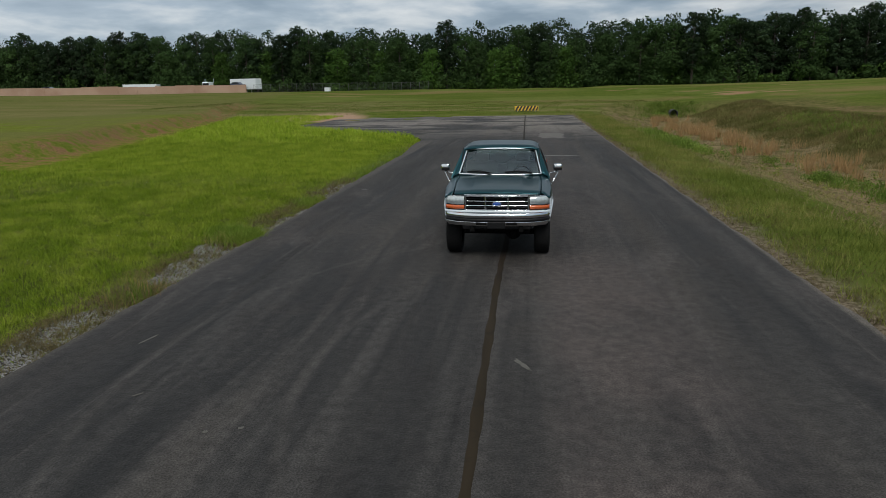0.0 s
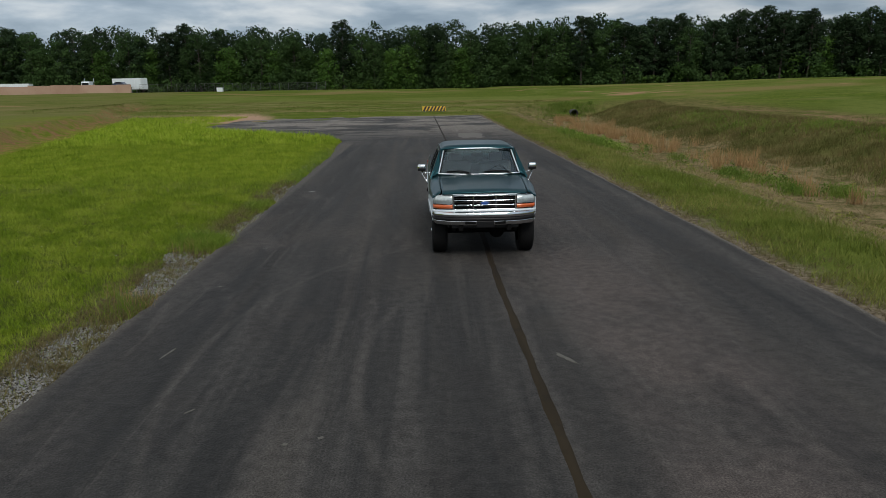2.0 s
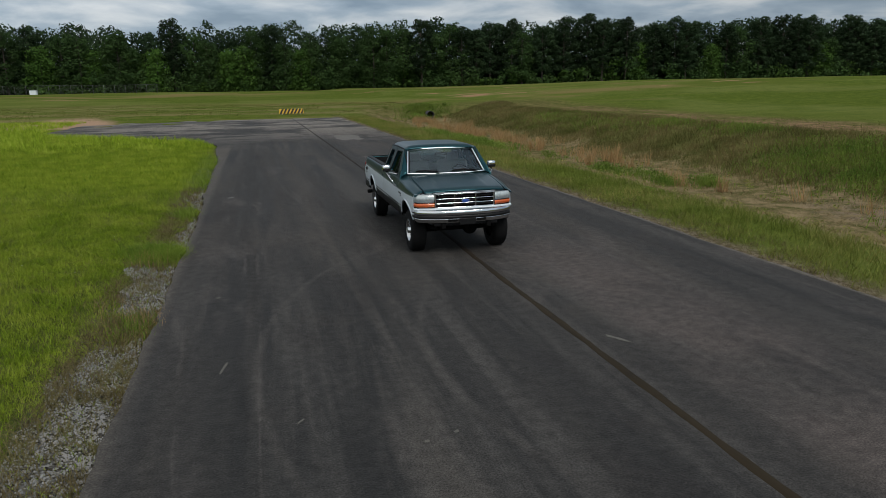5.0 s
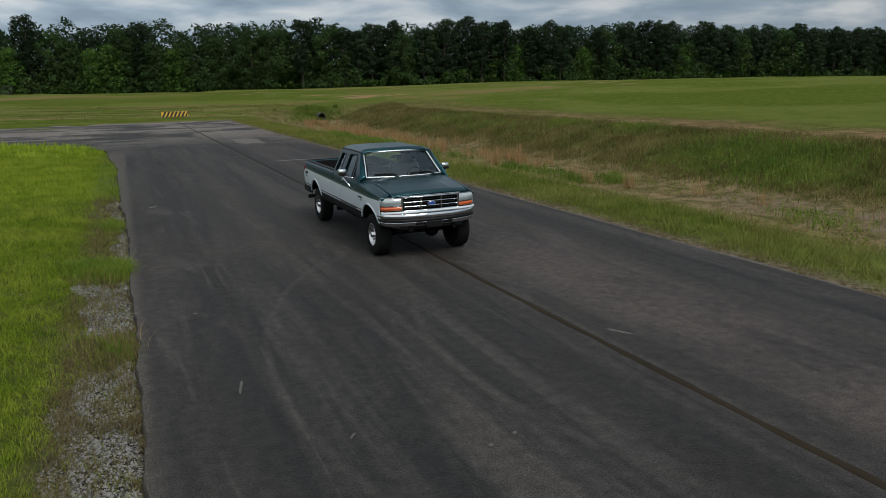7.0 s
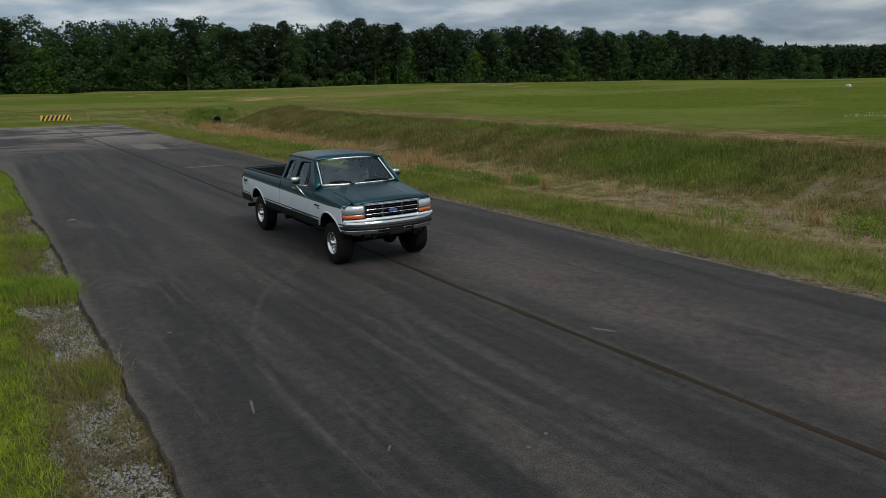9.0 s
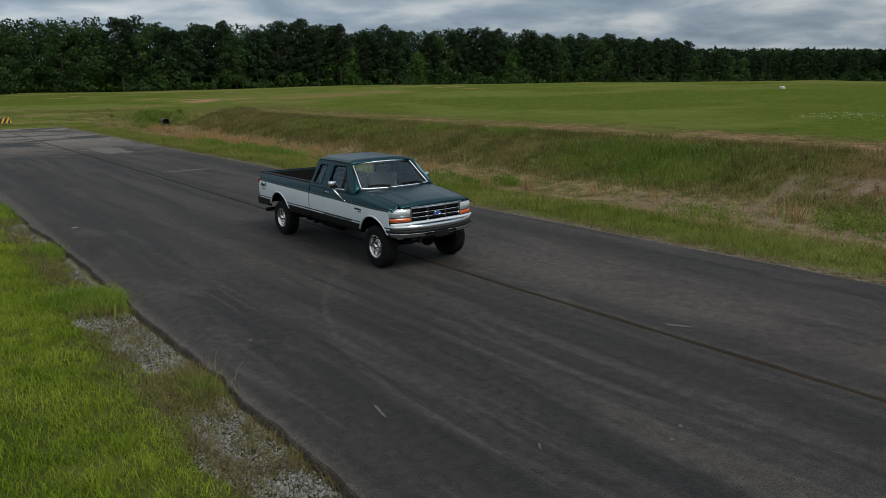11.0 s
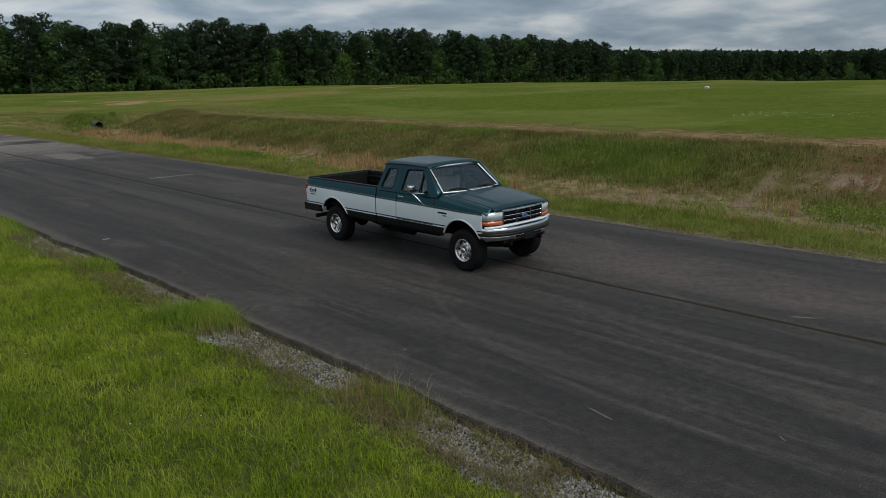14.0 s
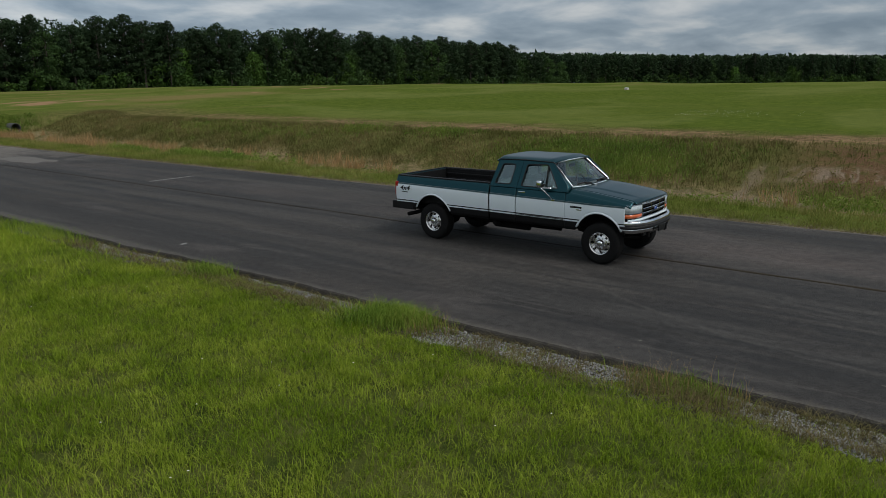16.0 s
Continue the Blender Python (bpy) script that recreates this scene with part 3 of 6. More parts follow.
gx = spread([(-1500, -300, 150), (-300, -60, 12), (-60, -44, 2.0), (-44, -16, 0.7), (-16, -6.6, 0.5), (-6.6, -4.6, 0.1), (-4.6, 4.4, 1.8), (4.4, 5.6, 0.12), (5.6, 30, 0.6), (30, 110, 4), (110, 600, 20), (600, 1500, 150)])
gy = spread([(-1500, -200, 130), (-200, -20, 15), (-20, 16, 0.3), (16, 62, 0.8), (62, 75, 0.5), (75, 200, 5), (200, 400, 20), (400, 1500, 110)])
lattice = np.stack([*np.meshgrid(gx, gy), np.zeros((len(gy), len(gx)))], -1)
lattice[..., 2] = height(lattice[..., 0], lattice[..., 1])
tagged(mesh("ground", *grid(lattice), turf_mat), "grassy field with a clay ditch and banks", "ground", kind="structure")

ry = spread([(-120, -20, 2.0), (-20, 16, 0.12), (16, 62, 0.5), (62, ROAD_END, 0.25)])
across = [np.array([left_edge(y) + (right_edge(y) - left_edge(y)) * t for t in np.linspace(0, 1, 9)]) for y in ry]
top = np.stack([np.array(across), np.repeat(ry[:, None], 9, 1), 0.0 * np.array(across)], -1)
rows = np.concatenate([top[:, :1] + (-0.03, 0, -0.16), top[:, :1] + (-0.012, 0, -0.025), top, top[:, -1:] + (0.012, 0, -0.02), top[:, -1:] + (0.05, 0, -0.16)], 1)
end = rows[-1:].copy()
end[..., 1] += 0.05
end[..., 2] = -0.16
v, f = grid(np.concatenate([rows, end]))
road = tagged(mesh("road", v, f, asphalt_mat, smooth=False), "worn dark asphalt strip with tyre streaks", "road", kind="structure")



def mark(name, centre, long, wide, turn, mats, label, ragged=0.25, seed=0, n=22):
    """A thin worn paint or scuff mark on the asphalt."""
    rng = random.Random(seed)
    c, s = math.cos(radians(turn)), math.sin(radians(turn))
    ring = []
    for k in range(n):
        t = 2 * math.pi * k / n
        u = long / 2 * max(-1, min(1, 1.25 * math.cos(t))) * (1 - ragged * rng.random())
        w = wide / 2 * max(-1, min(1, 1.25 * math.sin(t))) * (1 - ragged * rng.random())
        ring.append((centre[0] + u * c - w * s, centre[1] + u * s + w * c))
    verts = [(x, y, 0.004) for x, y in ring] + [(x, y, 0.0005) for x, y in ring]
    faces = [tuple(range(n))] + [(k, n + k, n + (k + 1) % n, (k + 1) % n) for k in range(n)]
    return mesh(name, verts, faces, mats, road, label, smooth=False)


# sealed joint down the middle
jy = spread([(-120, -20, 4.0), (-20, 20, 0.25), (20, ROAD_END, 1.0)])
jc = np.interp(jy, [-12, -7, -2, 8, 25, 62], [0.12, 0.085, 0.06, 0.22, 0.20, 0.0])
jl = jc - 0.052 + 0.008 * np.sin(jy * 3.1) + 0.006 * np.sin(jy * 7.7)
jr = jc + 0.052 + 0.008 * np.sin(jy * 2.7 + 1) + 0.006 * np.sin(jy * 8.9)
seam = np.stack([np.stack([jl, jl + 0.006, jr - 0.006, jr], 1), np.repeat(jy[:, None], 4, 1), np.tile([0.0003, 0.004, 0.004, 0.0003], (len(jy), 1))], -1)
mesh("joint_stripe", *grid(seam), seal_mat, road, "brown worn joint stripe")
mark("paint_line", (1.75, 18.6), 1.9, 0.10, 2, faded_white, "faded white paint line", 0.12, 1, 30)
mark("scuff_mark", (0.50, -5.49), 0.42, 0.075, -62, pale_chip, "pale chalky scuff", 0.5, 2)
mark("scuff_mark", (-4.16, -5.06), 0.42, 0.035, 78, pale_chip, "thin pale scuff", 0.4, 3)
mark("scuff_mark", (-4.49, 8.07), 0.22, 0.10, 10, faded_white, "pale chip", 0.4, 4)
mark("scuff_mark", (-3.4, -6.6), 0.14, 0.03, 50, pale_chip, "thin pale scuff", 0.5, 5)
mark("scuff_mark", (-4.35, -2.2), 0.07, 0.05, 0, pale_chip, "pale chip", 0.5, 6)
mark("scuff_mark", (-2.35, -7.3), 0.06, 0.05, 0, pale_chip, "pale chip", 0.5, 7)
mark("scuff_mark", (-2.05, -7.2), 0.06, 0.05, 30, pale_chip, "pale chip", 0.5, 8)
mark("worn_patch", (1.85, 31.5), 1.7, 5.0, 0, plain("pale dusty patch", (0.085, 0.076, 0.066), 0.95, vary=0.3, scale=2.0), "pale dusty patch", 0.3, 9)

# striped barrier past the end of the asphalt
barrier = thing("road_barrier", "yellow and black striped barrier in the grass", "barrier", at=(0.1, 66.0, float(height(0.1, 66.0))))
bm = block((-1.3, -0.05, 0.12), (1.3, 0.05, 0.62), 0.015)
part("board", bm, yellow_paint, barrier, "yellow board")
for k in range(7):
    x = -1.25 + k * 0.37
    bm = bmesh.new()
    lo, hi = max(-1.298, x), min(1.298, x + 0.21)
    vs = [bm.verts.new(p) for p in ((lo, -0.056, 0.125), (hi, -0.056, 0.125), (min(1.298, hi + 0.26), -0.056, 0.615), (min(1.298, lo + 0.26), -0.056, 0.615))]
    face = bm.faces.new(vs)
    back = bmesh.ops.extrude_face_region(bm, geom=[face])["geom"]
    for q in back:
        if isinstance(q, bmesh.types.BMVert):
            q.co.y = -0.048
    part("stripe", bm, black_paint, barrier, "black stripe")
for x in (-1.0, 1.0):
    part("leg", block((x - 0.05, 0.05, -0.1), (x + 0.05, 0.15, 0.55), 0.01), steel, barrier, "grey steel leg")

# culvert mouth in the ditch
cz = float(height(16.6, 69.5)) + 0.02
culvert = thing("culvert_pipe", "dark open culvert pipe in the grassy bank", "culvert", at=(16.6, 70.2, cz))
ring = [[(math.cos(t) * r, y, 0.42 + math.sin(t) * r) for t in np.linspace(0, 2 * math.pi, 24, endpoint=False)] for y, r in ((3.0, 0.40), (-0.3, 0.40), (-0.3, 0.47), (3.0, 0.47))]
mesh("pipe", *grid(np.array(ring), True), dark_pipe, culvert)
# added black plate: gives the open pipe its shaded inside
part("end_cap", block((-0.45, 2.9, 0.0), (0.45, 2.98, 0.85)), underbody, culvert, "black plate standing in for the shade inside the pipe")


# ---- far yard behind the meadow ----
def yard():
    y0 = 188.0
    wall = thing("yard_wall", "long weathered tan perimeter wall in panels", "wall")
    x, k = -200.0, 0
    while x < -82.5:
        wide = min(6.0, -82 - x)
        z = float(height(x + 3, y0))
        part("panel", block((x, y0 + 0.02 * (k % 3), z - 0.6), (x + wide - 0.03, y0 + 0.25, z + 2.25 + 0.05 * math.sin(k * 1.7)), 0.02, 1), wall_mat, wall)
        if k % 3 == 0:
            part("post", block((x - 0.12, y0 - 0.08, z - 0.6), (x + 0.12, y0 + 0.32, z + 2.45), 0.02, 1), wall_mat, wall)
        x += wide
        k += 1

    def trailer(x, y, long, turn, top, low, label):
        z = float(height(x, y))
        t = thing("box_trailer", label, "trailer", at=(x, y, z))
        t.rotation_euler.z = radians(turn)
        part("body", block((-long / 2, -1.25, low), (long / 2, 1.25, top), 0.04), white_box, t)
        part("base_rail", block((-long / 2, -1.27, low - 0.14), (long / 2, 1.27, low), 0.02), steel, t, "grey steel rail")
        for wx in (-long / 2 + 1.4, -long / 2 + 2.7):
            for s in (-1.0, 1.0):
                lathe("wheel", [(-0.14, 0.1), (-0.14, 0.48), (0.14, 0.48), (0.14, 0.1)], rubber, t, "", 20, (0, 0, 0)).matrix_local = pose(wx, s, 0.5, 0, 0, 90)
        part("landing_leg", block((long / 2 - 2.4, -0.9, 0), (long / 2 - 2.2, -0.7, low), 0.01), steel, t)
        for n in range(int(long)):
            part("panel_rib", block((-long / 2 + 0.5 + n, -1.275, low + 0.1), (-long / 2 + 0.56 + n, -1.252, top - 0.1)), white_box, t)
        return t

    trailer(-87.0, 200.0, 11.0, -24, 4.2, 1.1, "white box trailer parked behind the wall")
    trailer(-123.0, 203.0, 11.5, 0, 3.05, 0.9, "low white flat-roofed trailer behind the wall")

    def car(x, y, z, turn, mats, label):
        c = thing("car", label, "car", at=(x, y, z))
        c.rotation_euler.z = radians(turn)
        side = [(-2.1, 0.35), (2.1, 0.35), (2.15, 0.75), (1.2, 0.92), (0.55, 1.42), (-1.1, 1.45), (-1.9, 1.0), (-2.15, 0.9)]
        bm = bmesh.new()
        vs = [bm.verts.new((u, -0.85, w)) for u, w in side]
        face = bm.faces.new(vs)
        for q in bmesh.ops.extrude_face_region(bm, geom=[face])["geom"]:
            if isinstance(q, bmesh.types.BMVert):
                q.co.y = 0.85
        part("body", bm, mats, c)
        for s in (-0.856, 0.856):
            part("side_window", block((-1.2, s - 0.01, 0.98), (0.6, s + 0.01, 1.36), 0.005, 1), black_trim, c, "dark window")
        for wx in (-1.3, 1.3):
            for s in (-0.8, 0.8):
                lathe("wheel", [(-0.1, 0.05), (-0.1, 0.32), (0.1, 0.32), (0.1, 0.05)], rubber, c, "", 18).matrix_local = pose(wx, s, 0.32, 0, 0, 90)
        return c

    car(-87.5, 195.0, float(height(-87.5, 195.0)) + 1.75, -10, blue_car, "dark blue car raised on a hauler deck")
    deck = thing("hauler_deck", "grey steel car hauler deck on wheels", "trailer", at=(-87.5, 195.0, float(height(-87.5, 195.0))))
    deck.rotation_euler.z = radians(-10)
    part("deck", block((-3.0, -1.1, 1.6), (3.0, 1.1, 1.75), 0.02), steel, deck)
    for x in (-2.5, 2.5):
        for s in (-0.95, 0.95):
            part("post", block((x - 0.06, s - 0.06, 0), (x + 0.06, s + 0.06, 1.6), 0.01), steel, deck)
    car(-150.0, 196.0, float(height(-150.0, 196.0)) + 1.3, 0, blue_car, "dark blue car standing high behind the wall")
    lift = thing("loading_ramp", "low grey loading ramp behind the wall", "ramp", at=(-150, 196, float(height(-150.0, 196.0))))
    part("plate", block((-2.6, -1.0, 1.1), (2.6, 1.0, 1.3), 0.02), steel, lift)
    for x in (-2.3, 2.3):
        part("post", block((x - 0.1, -0.8, 0), (x + 0.1, 0.8, 1.1), 0.01), steel, lift)

    z = float(height(-97, 198))
    rig = thing("semi_tractor", "white semi tractor with twin exhaust stacks", "truck", at=(-98.5, 198, z))
    part("cab", block((-1.2, -1.2, 1.0), (1.2, 1.4, 3.3), 0.2, 3), white_box, rig)
    part("bonnet", block((-0.9, -3.0, 0.9), (0.9, -1.15, 2.1), 0.2, 3), white_box, rig)
    part("windscreen", block((-1.0, -1.24, 2.25), (1.0, -1.21, 2.95), 0.01, 1), black_trim, rig, "dark windscreen")
    for s in (-1.35, 1.35):
        tube("exhaust_stack", [(s, 1.5, 1.0), (s, 1.5, 4.0), (s, 1.65, 4.2)], 0.09, chrome, rig, "chrome stack")
        for wy in (-2.2, 2.4):
            lathe("wheel", [(-0.15, 0.1), (-0.15, 0.5), (0.15, 0.5), (0.15, 0.1)], rubber, rig, "", 20, (0.75 * s, wy, 0.5))
    part("frame", block((-0.5, -2.5, 0.6), (0.5, 3.2, 0.95), 0.03), underbody, rig)

    fence = thing("chain_link_fence", "dull dark chain-link fence with thin posts", "fence")
    xs = np.arange(-80.5, -28, 2.6)
    for n, x in enumerate(xs):
        z = float(height(x, 190))
        tube("post", [(x, 190, z - 0.3), (x, 190, z + 2.3)], 0.045, fence_wire, fence, sides=6)
        if n + 1 < len(xs):
            z2 = float(height(xs[n + 1], 190))
            tube("rail", [(x, 190, z + 2.25), (xs[n + 1], 190, z2 + 2.25)], 0.03, fence_wire, fence, sides=5)
            vs, fs = [], []
            for d in (-1, 1):
                for j in np.arange(-1.0, 3.4, 0.32):
                    lo_u, hi_u = j, j + d * 2.1
                    pts = [(max(0, min(2.6, u)), w) for u, w in ((lo_u, 0.1), (hi_u, 2.2))]
                    if abs(pts[0][0] - pts[1][0]) < 0.2:
                        continue
                    w0 = 0.1 + 2.1 * (pts[0][0] - lo_u) / (hi_u - lo_u)
                    w1 = 0.1 + 2.1 * (pts[1][0] - lo_u) / (hi_u - lo_u)
                    b = len(vs)
                    vs += [(x + pts[0][0], 190, z + w0 - 0.007), (x + pts[0][0], 190, z + w0 + 0.007), (x + pts[1][0], 190, z + w1 + 0.007), (x + pts[1][0], 190, z + w1 - 0.007)]
                    fs.append((b, b + 1, b + 2, b + 3))
            mesh("wire_panel", vs, fs, fence_wire, fence, "crossed wires", smooth=False)
    crate = thing("utility_cabinet", "small pale utility cabinet by the fence", "cabinet", at=(-57, 186, float(height(-57, 186))))
    part("body", block((-0.8, -0.5, 0), (0.8, 0.5, 1.1), 0.05), white_box, crate)
    part("lid", block((-0.85, -0.55, 1.1), (0.85, 0.55, 1.18), 0.02), steel, crate)


yard()
z = float(height(98, 42))
post = thing("marker_block", "small pale concrete marker in the field", "marker", at=(98, 42, z - 0.05))
part("base", block((-0.4, -0.3, 0), (0.4, 0.3, 0.28), 0.06), concrete, post)
part("cap", block((-0.3, -0.22, 0.28), (0.3, 0.22, 0.40), 0.04), white_box, post, "white cap")


# ---- pickup truck ----
truck = thing("pickup_truck", "dark green and white pickup truck parked on the asphalt", "pickup truck", at=(-0.02, 0, 0))
FRONT, REAR, HUB = 0.0, 3.94, 0.39
BELT = 1.30


def side_x(z, y=1.0):
    x = np.interp(z, [0.5, 0.62, 0.77, 0.92, 1.05, 1.14, 1.22, 1.30, 1.36], [0.93, 0.955, 0.978, 0.992, 0.992, 0.982, 0.962, 0.935, 0.905])
    return float(x - 0.055 * smooth_step(0.1, -0.62, y))


def two_tone(y):
    return 1.105 + 0.012 * (y + 0.5)


def arch(y):
    """The lower edge of the body side over the wheels."""
    z = 0.60
    for c, a, b, base in ((FRONT + 0.03, 0.50, 0.585, HUB), (REAR - 0.02, 0.53, 0.60, HUB)):
        if abs(y - c) < a:
            z = max(z, base + b * math.sqrt(1 - ((y - c) / a) ** 2))
    return z


def flank(name, y0, y1, top, s, label="", parent=truck, step=0.025):
    """A side panel in its two colours, following the wheel arches."""
    ys = np.linspace(y0, y1, max(3, int(round((y1 - y0) / step)) + 1))
    cols = []
    for y in ys:
        t2, tz = two_tone(y), top(y)
        zs = [0.60, 0.66, 0.715, 0.765, 0.792, 0.814, 0.86, 0.92, 1.0, 1.06, t2 - 0.012, t2, t2 + 0.014, t2 + 0.024, t2 + 0.036]
        zs += [t2 + 0.036 + (tz - t2 - 0.036) * k / 5 for k in range(1, 6)]
        low = arch(y)
        cols.append([(s * side_x(max(z, low), y), y, max(z, low)) for z in zs])
    v, f = grid(np.array(cols))
    shade = [1, 1, 1, 0, 1, 0, 0, 0, 0, 0, 3, 2, 3, 2] + [2] * 5
    m = len(cols[0])
    keep, which = [], []
    for n, q in enumerate(f):
        pts = [Vector(v[k]) for k in q]
        if (pts[1] - pts[0]).length < 1e-5 and (pts[2] - pts[3]).length < 1e-5:
            continue
        keep.append(q if s < 0 else q[::-1])
        which.append(shade[n % (m - 1)])
    ob = mesh(name, v, keep, [white_paint, black_trim, green_paint, stripe_grey], parent, label, which)
    return solid(ob, 0.02, -1.0)


def arch_lip(parent, c, a, b, s, y_lo, y_hi):
    pts = []
    for t in np.linspace(0, math.pi, 33):
        y, z = c - a * math.cos(t), HUB + b * math.sin(t)
        if z > 0.62 and y_lo < y < y_hi:
            pts.append((s * (side_x(z, y) - 0.004), y, z))
    return tube("arch_lip", pts, 0.019, white_paint, parent, "rolled white wheel-arch lip", sides=8)


def hood_z(x, y):
    t = np.clip((y + 0.66) / 1.33, 0, 1)
    z = 1.175 + 0.185 * t ** 0.85 - 0.035 * smooth_step(-0.50, -0.66, y)
    z = z + 0.045 * (1 - (np.abs(x) / 0.92) ** 2.5)
    z = z + 0.014 * smooth_step(0.50, 0.44, np.abs(x)) * smooth_step(-0.62, -0.2, y)
    z = z - 0.034 * smooth_step(0.15, 0.66, y) * (1 - (np.abs(x) / 0.95) ** 4)
    return z - 0.06 * smooth_step(0.80, 0.93, np.abs(x))


def fender_top(y):
    return float(hood_z(0.93, y)) - 0.008


for s in (-1, 1):
    fender = flank("front_fender", -0.47, 0.72, fender_top, s)
    arch_lip(fender, FRONT + 0.03, 0.50, 0.585, s, -0.46, 0.7)
    xs = np.linspace(0.775, 0.93, 7)
    ys = np.linspace(-0.575, 0.74, 40)
    cap = np.array([[(s * (0.775 + (side_x(fender_top(y), y) - 0.775) * (x - 0.775) / 0.155), y, float(hood_z(x, y)) - 0.008 * (x - 0.775) / 0.155) for x in xs] for y in ys])
    v, f = grid(cap)
    solid(mesh("fender_top", v, [q[::-1] for q in f] if s < 0 else f, green_paint, fender, "dark green fender top"), 0.015)
    bm = block((s * 0.990 - 0.006, 0.36, 1.025), (s * 0.990 + 0.006, 0.60, 1.06), 0.004, 1)
    part("side_badge", bm, black_trim, fender, "dark model badge bar")
    part("side_badge", block((s * 0.992 - 0.005, 0.36, 0.985), (s * 0.992 + 0.005, 0.47, 1.012), 0.004, 1), chrome, fender, "small chrome badge bar")

# hood
xs, ys = np.linspace(-0.77, 0.77, 45), np.linspace(-0.615, 0.66, 48)
hood_pts = np.array([[(x * (1 - 0.02 * smooth_step(0, -0.68, y)), y - 0.06 * (1 - (x / 0.77) ** 2) * smooth_step(0.0, -0.68, y) - 0.10 * (1 - (x / 0.77) ** 2) * smooth_step(0.2, 0.66, y), float(hood_z(x, y))) for x in xs] for y in ys])
solid(mesh("hood", *grid(hood_pts), green_paint, truck, "dark green bonnet with raised centre"), 0.02)
part("cowl", block((-0.84, 0.50, 1.24), (0.84, 0.80, 1.335), 0.02), black_trim, truck, "black cowl under the windscreen")
part("hood_strip", block((-0.58, -0.672, 1.158), (0.58, -0.635, 1.176), 0.01), chrome, truck, "chrome strip on the bonnet edge")


# cab
def cab_side(s):
    def lay(y, z):
        return Vector((s * (0.935 - (z - BELT) * 0.40), y, z))
    return lay


def pillar_y(z):
    return 0.70 + (z - 1.33) * 1.00


DOOR_WIN = rounded([(1.715, 1.345), (1.665, 1.755), (1.20, 1.775), (0.90, 1.345)], 0.045)
Q_WIN = rounded([(2.335, 1.36), (2.225, 1.745), (1.925, 1.745), (1.965, 1.36)], 0.05)
for s in (-1, 1):
    lay = cab_side(s)
    flank("cab_side", 1.815, 2.43, lambda y: BELT, s, "dark green and white rear cab corner")
    door = flank("door", 0.725, 1.80, lambda y: BELT, s, "dark green over white front door")
    upper = [(1.805, 1.295), (1.755, 1.83), (1.10, 1.83), (0.725, 1.43), (0.66, 1.295)]
    sheet(upper, [DOOR_WIN], lay, 0.035, "window_frame", green_paint, door, "dark green window frame")
    rear = [(2.44, 1.295), (2.325, 1.83), (1.762, 1.83), (1.812, 1.295)]
    panel = sheet(rear, [Q_WIN], lay, 0.035, "quarter_panel", green_paint, truck, "dark green quarter panel")
    for name, loop, owner in (("window_pane", DOOR_WIN, door), ("quarter_window", Q_WIN, panel)):
        pane = sheet(loop, [], lambda u, w: cab_side(s)(u, w) - Vector((s * 0.012, 0, 0)), 0.005, name, side_glass, owner, "dark reflecting glass")
        pane.visible_shadow = False
        tube("window_seal", [cab_side(s)(u, w) + Vector((s * 0.016, 0, 0)) for u, w in loop], 0.011, black_trim, owner, "black rubber seal", closed=True, sides=6)
    tube("vent_divider", [lay(1.165, 1.345) + Vector((s * 0.012, 0, 0)), lay(1.195, 1.77) + Vector((s * 0.012, 0, 0))], 0.012, black_trim, door, "black divider bar")
    part("door_handle", block((s * 0.962 - 0.012, 1.60, 1.215), (s * 0.962 + 0.018, 1.765, 1.245), 0.01), chrome, door, "chrome door handle")
    # mirror on its tube arms
    mirror = part("wing_mirror", block((s * 1.115 - 0.085, 1.12, 1.385), (s * 1.115 + 0.085, 1.23, 1.515), 0.03, 3), chrome, truck, "chrome wing mirror on tube arms", True)
    part("mirror_glass", block((s * 1.115 - 0.07, 1.228, 1.40), (s * 1.115 + 0.07, 1.234, 1.50), 0.002, 1), alloy, mirror, "mirror glass")
    part("mirror_back", block((s * 1.115 - 0.078, 1.116, 1.39), (s * 1.115 + 0.078, 1.135, 1.445), 0.008, 1), black_trim, mirror, "black lower back")
    tube("upper_arm", [(s * 1.10, 1.17, 1.39), (s * 1.09, 1.12, 1.365), (s * 1.00, 1.02, 1.36), (s * 0.93, 0.98, 1.345)], 0.011, chrome, mirror, "chrome arm")
    tube("lower_arm", [(s * 1.12, 1.17, 1.39), (s * 1.11, 1.13, 1.34), (s * 1.04, 1.03, 1.22), (s * 0.985, 0.97, 1.13)], 0.010, chrome, mirror, "chrome arm")
    part("arm_foot", block((s * 0.985 - 0.012, 0.93, 1.11), (s * 0.985 + 0.012, 1.0, 1.15), 0.006, 1), chrome, mirror, "chrome foot")
    part("door_moulding", block((s * 0.985 - 0.004, 0.735, 0.776), (s * 0.985 + 0.012, 1.795, 0.79), 0.004, 1), black_trim, door, "thin black moulding")

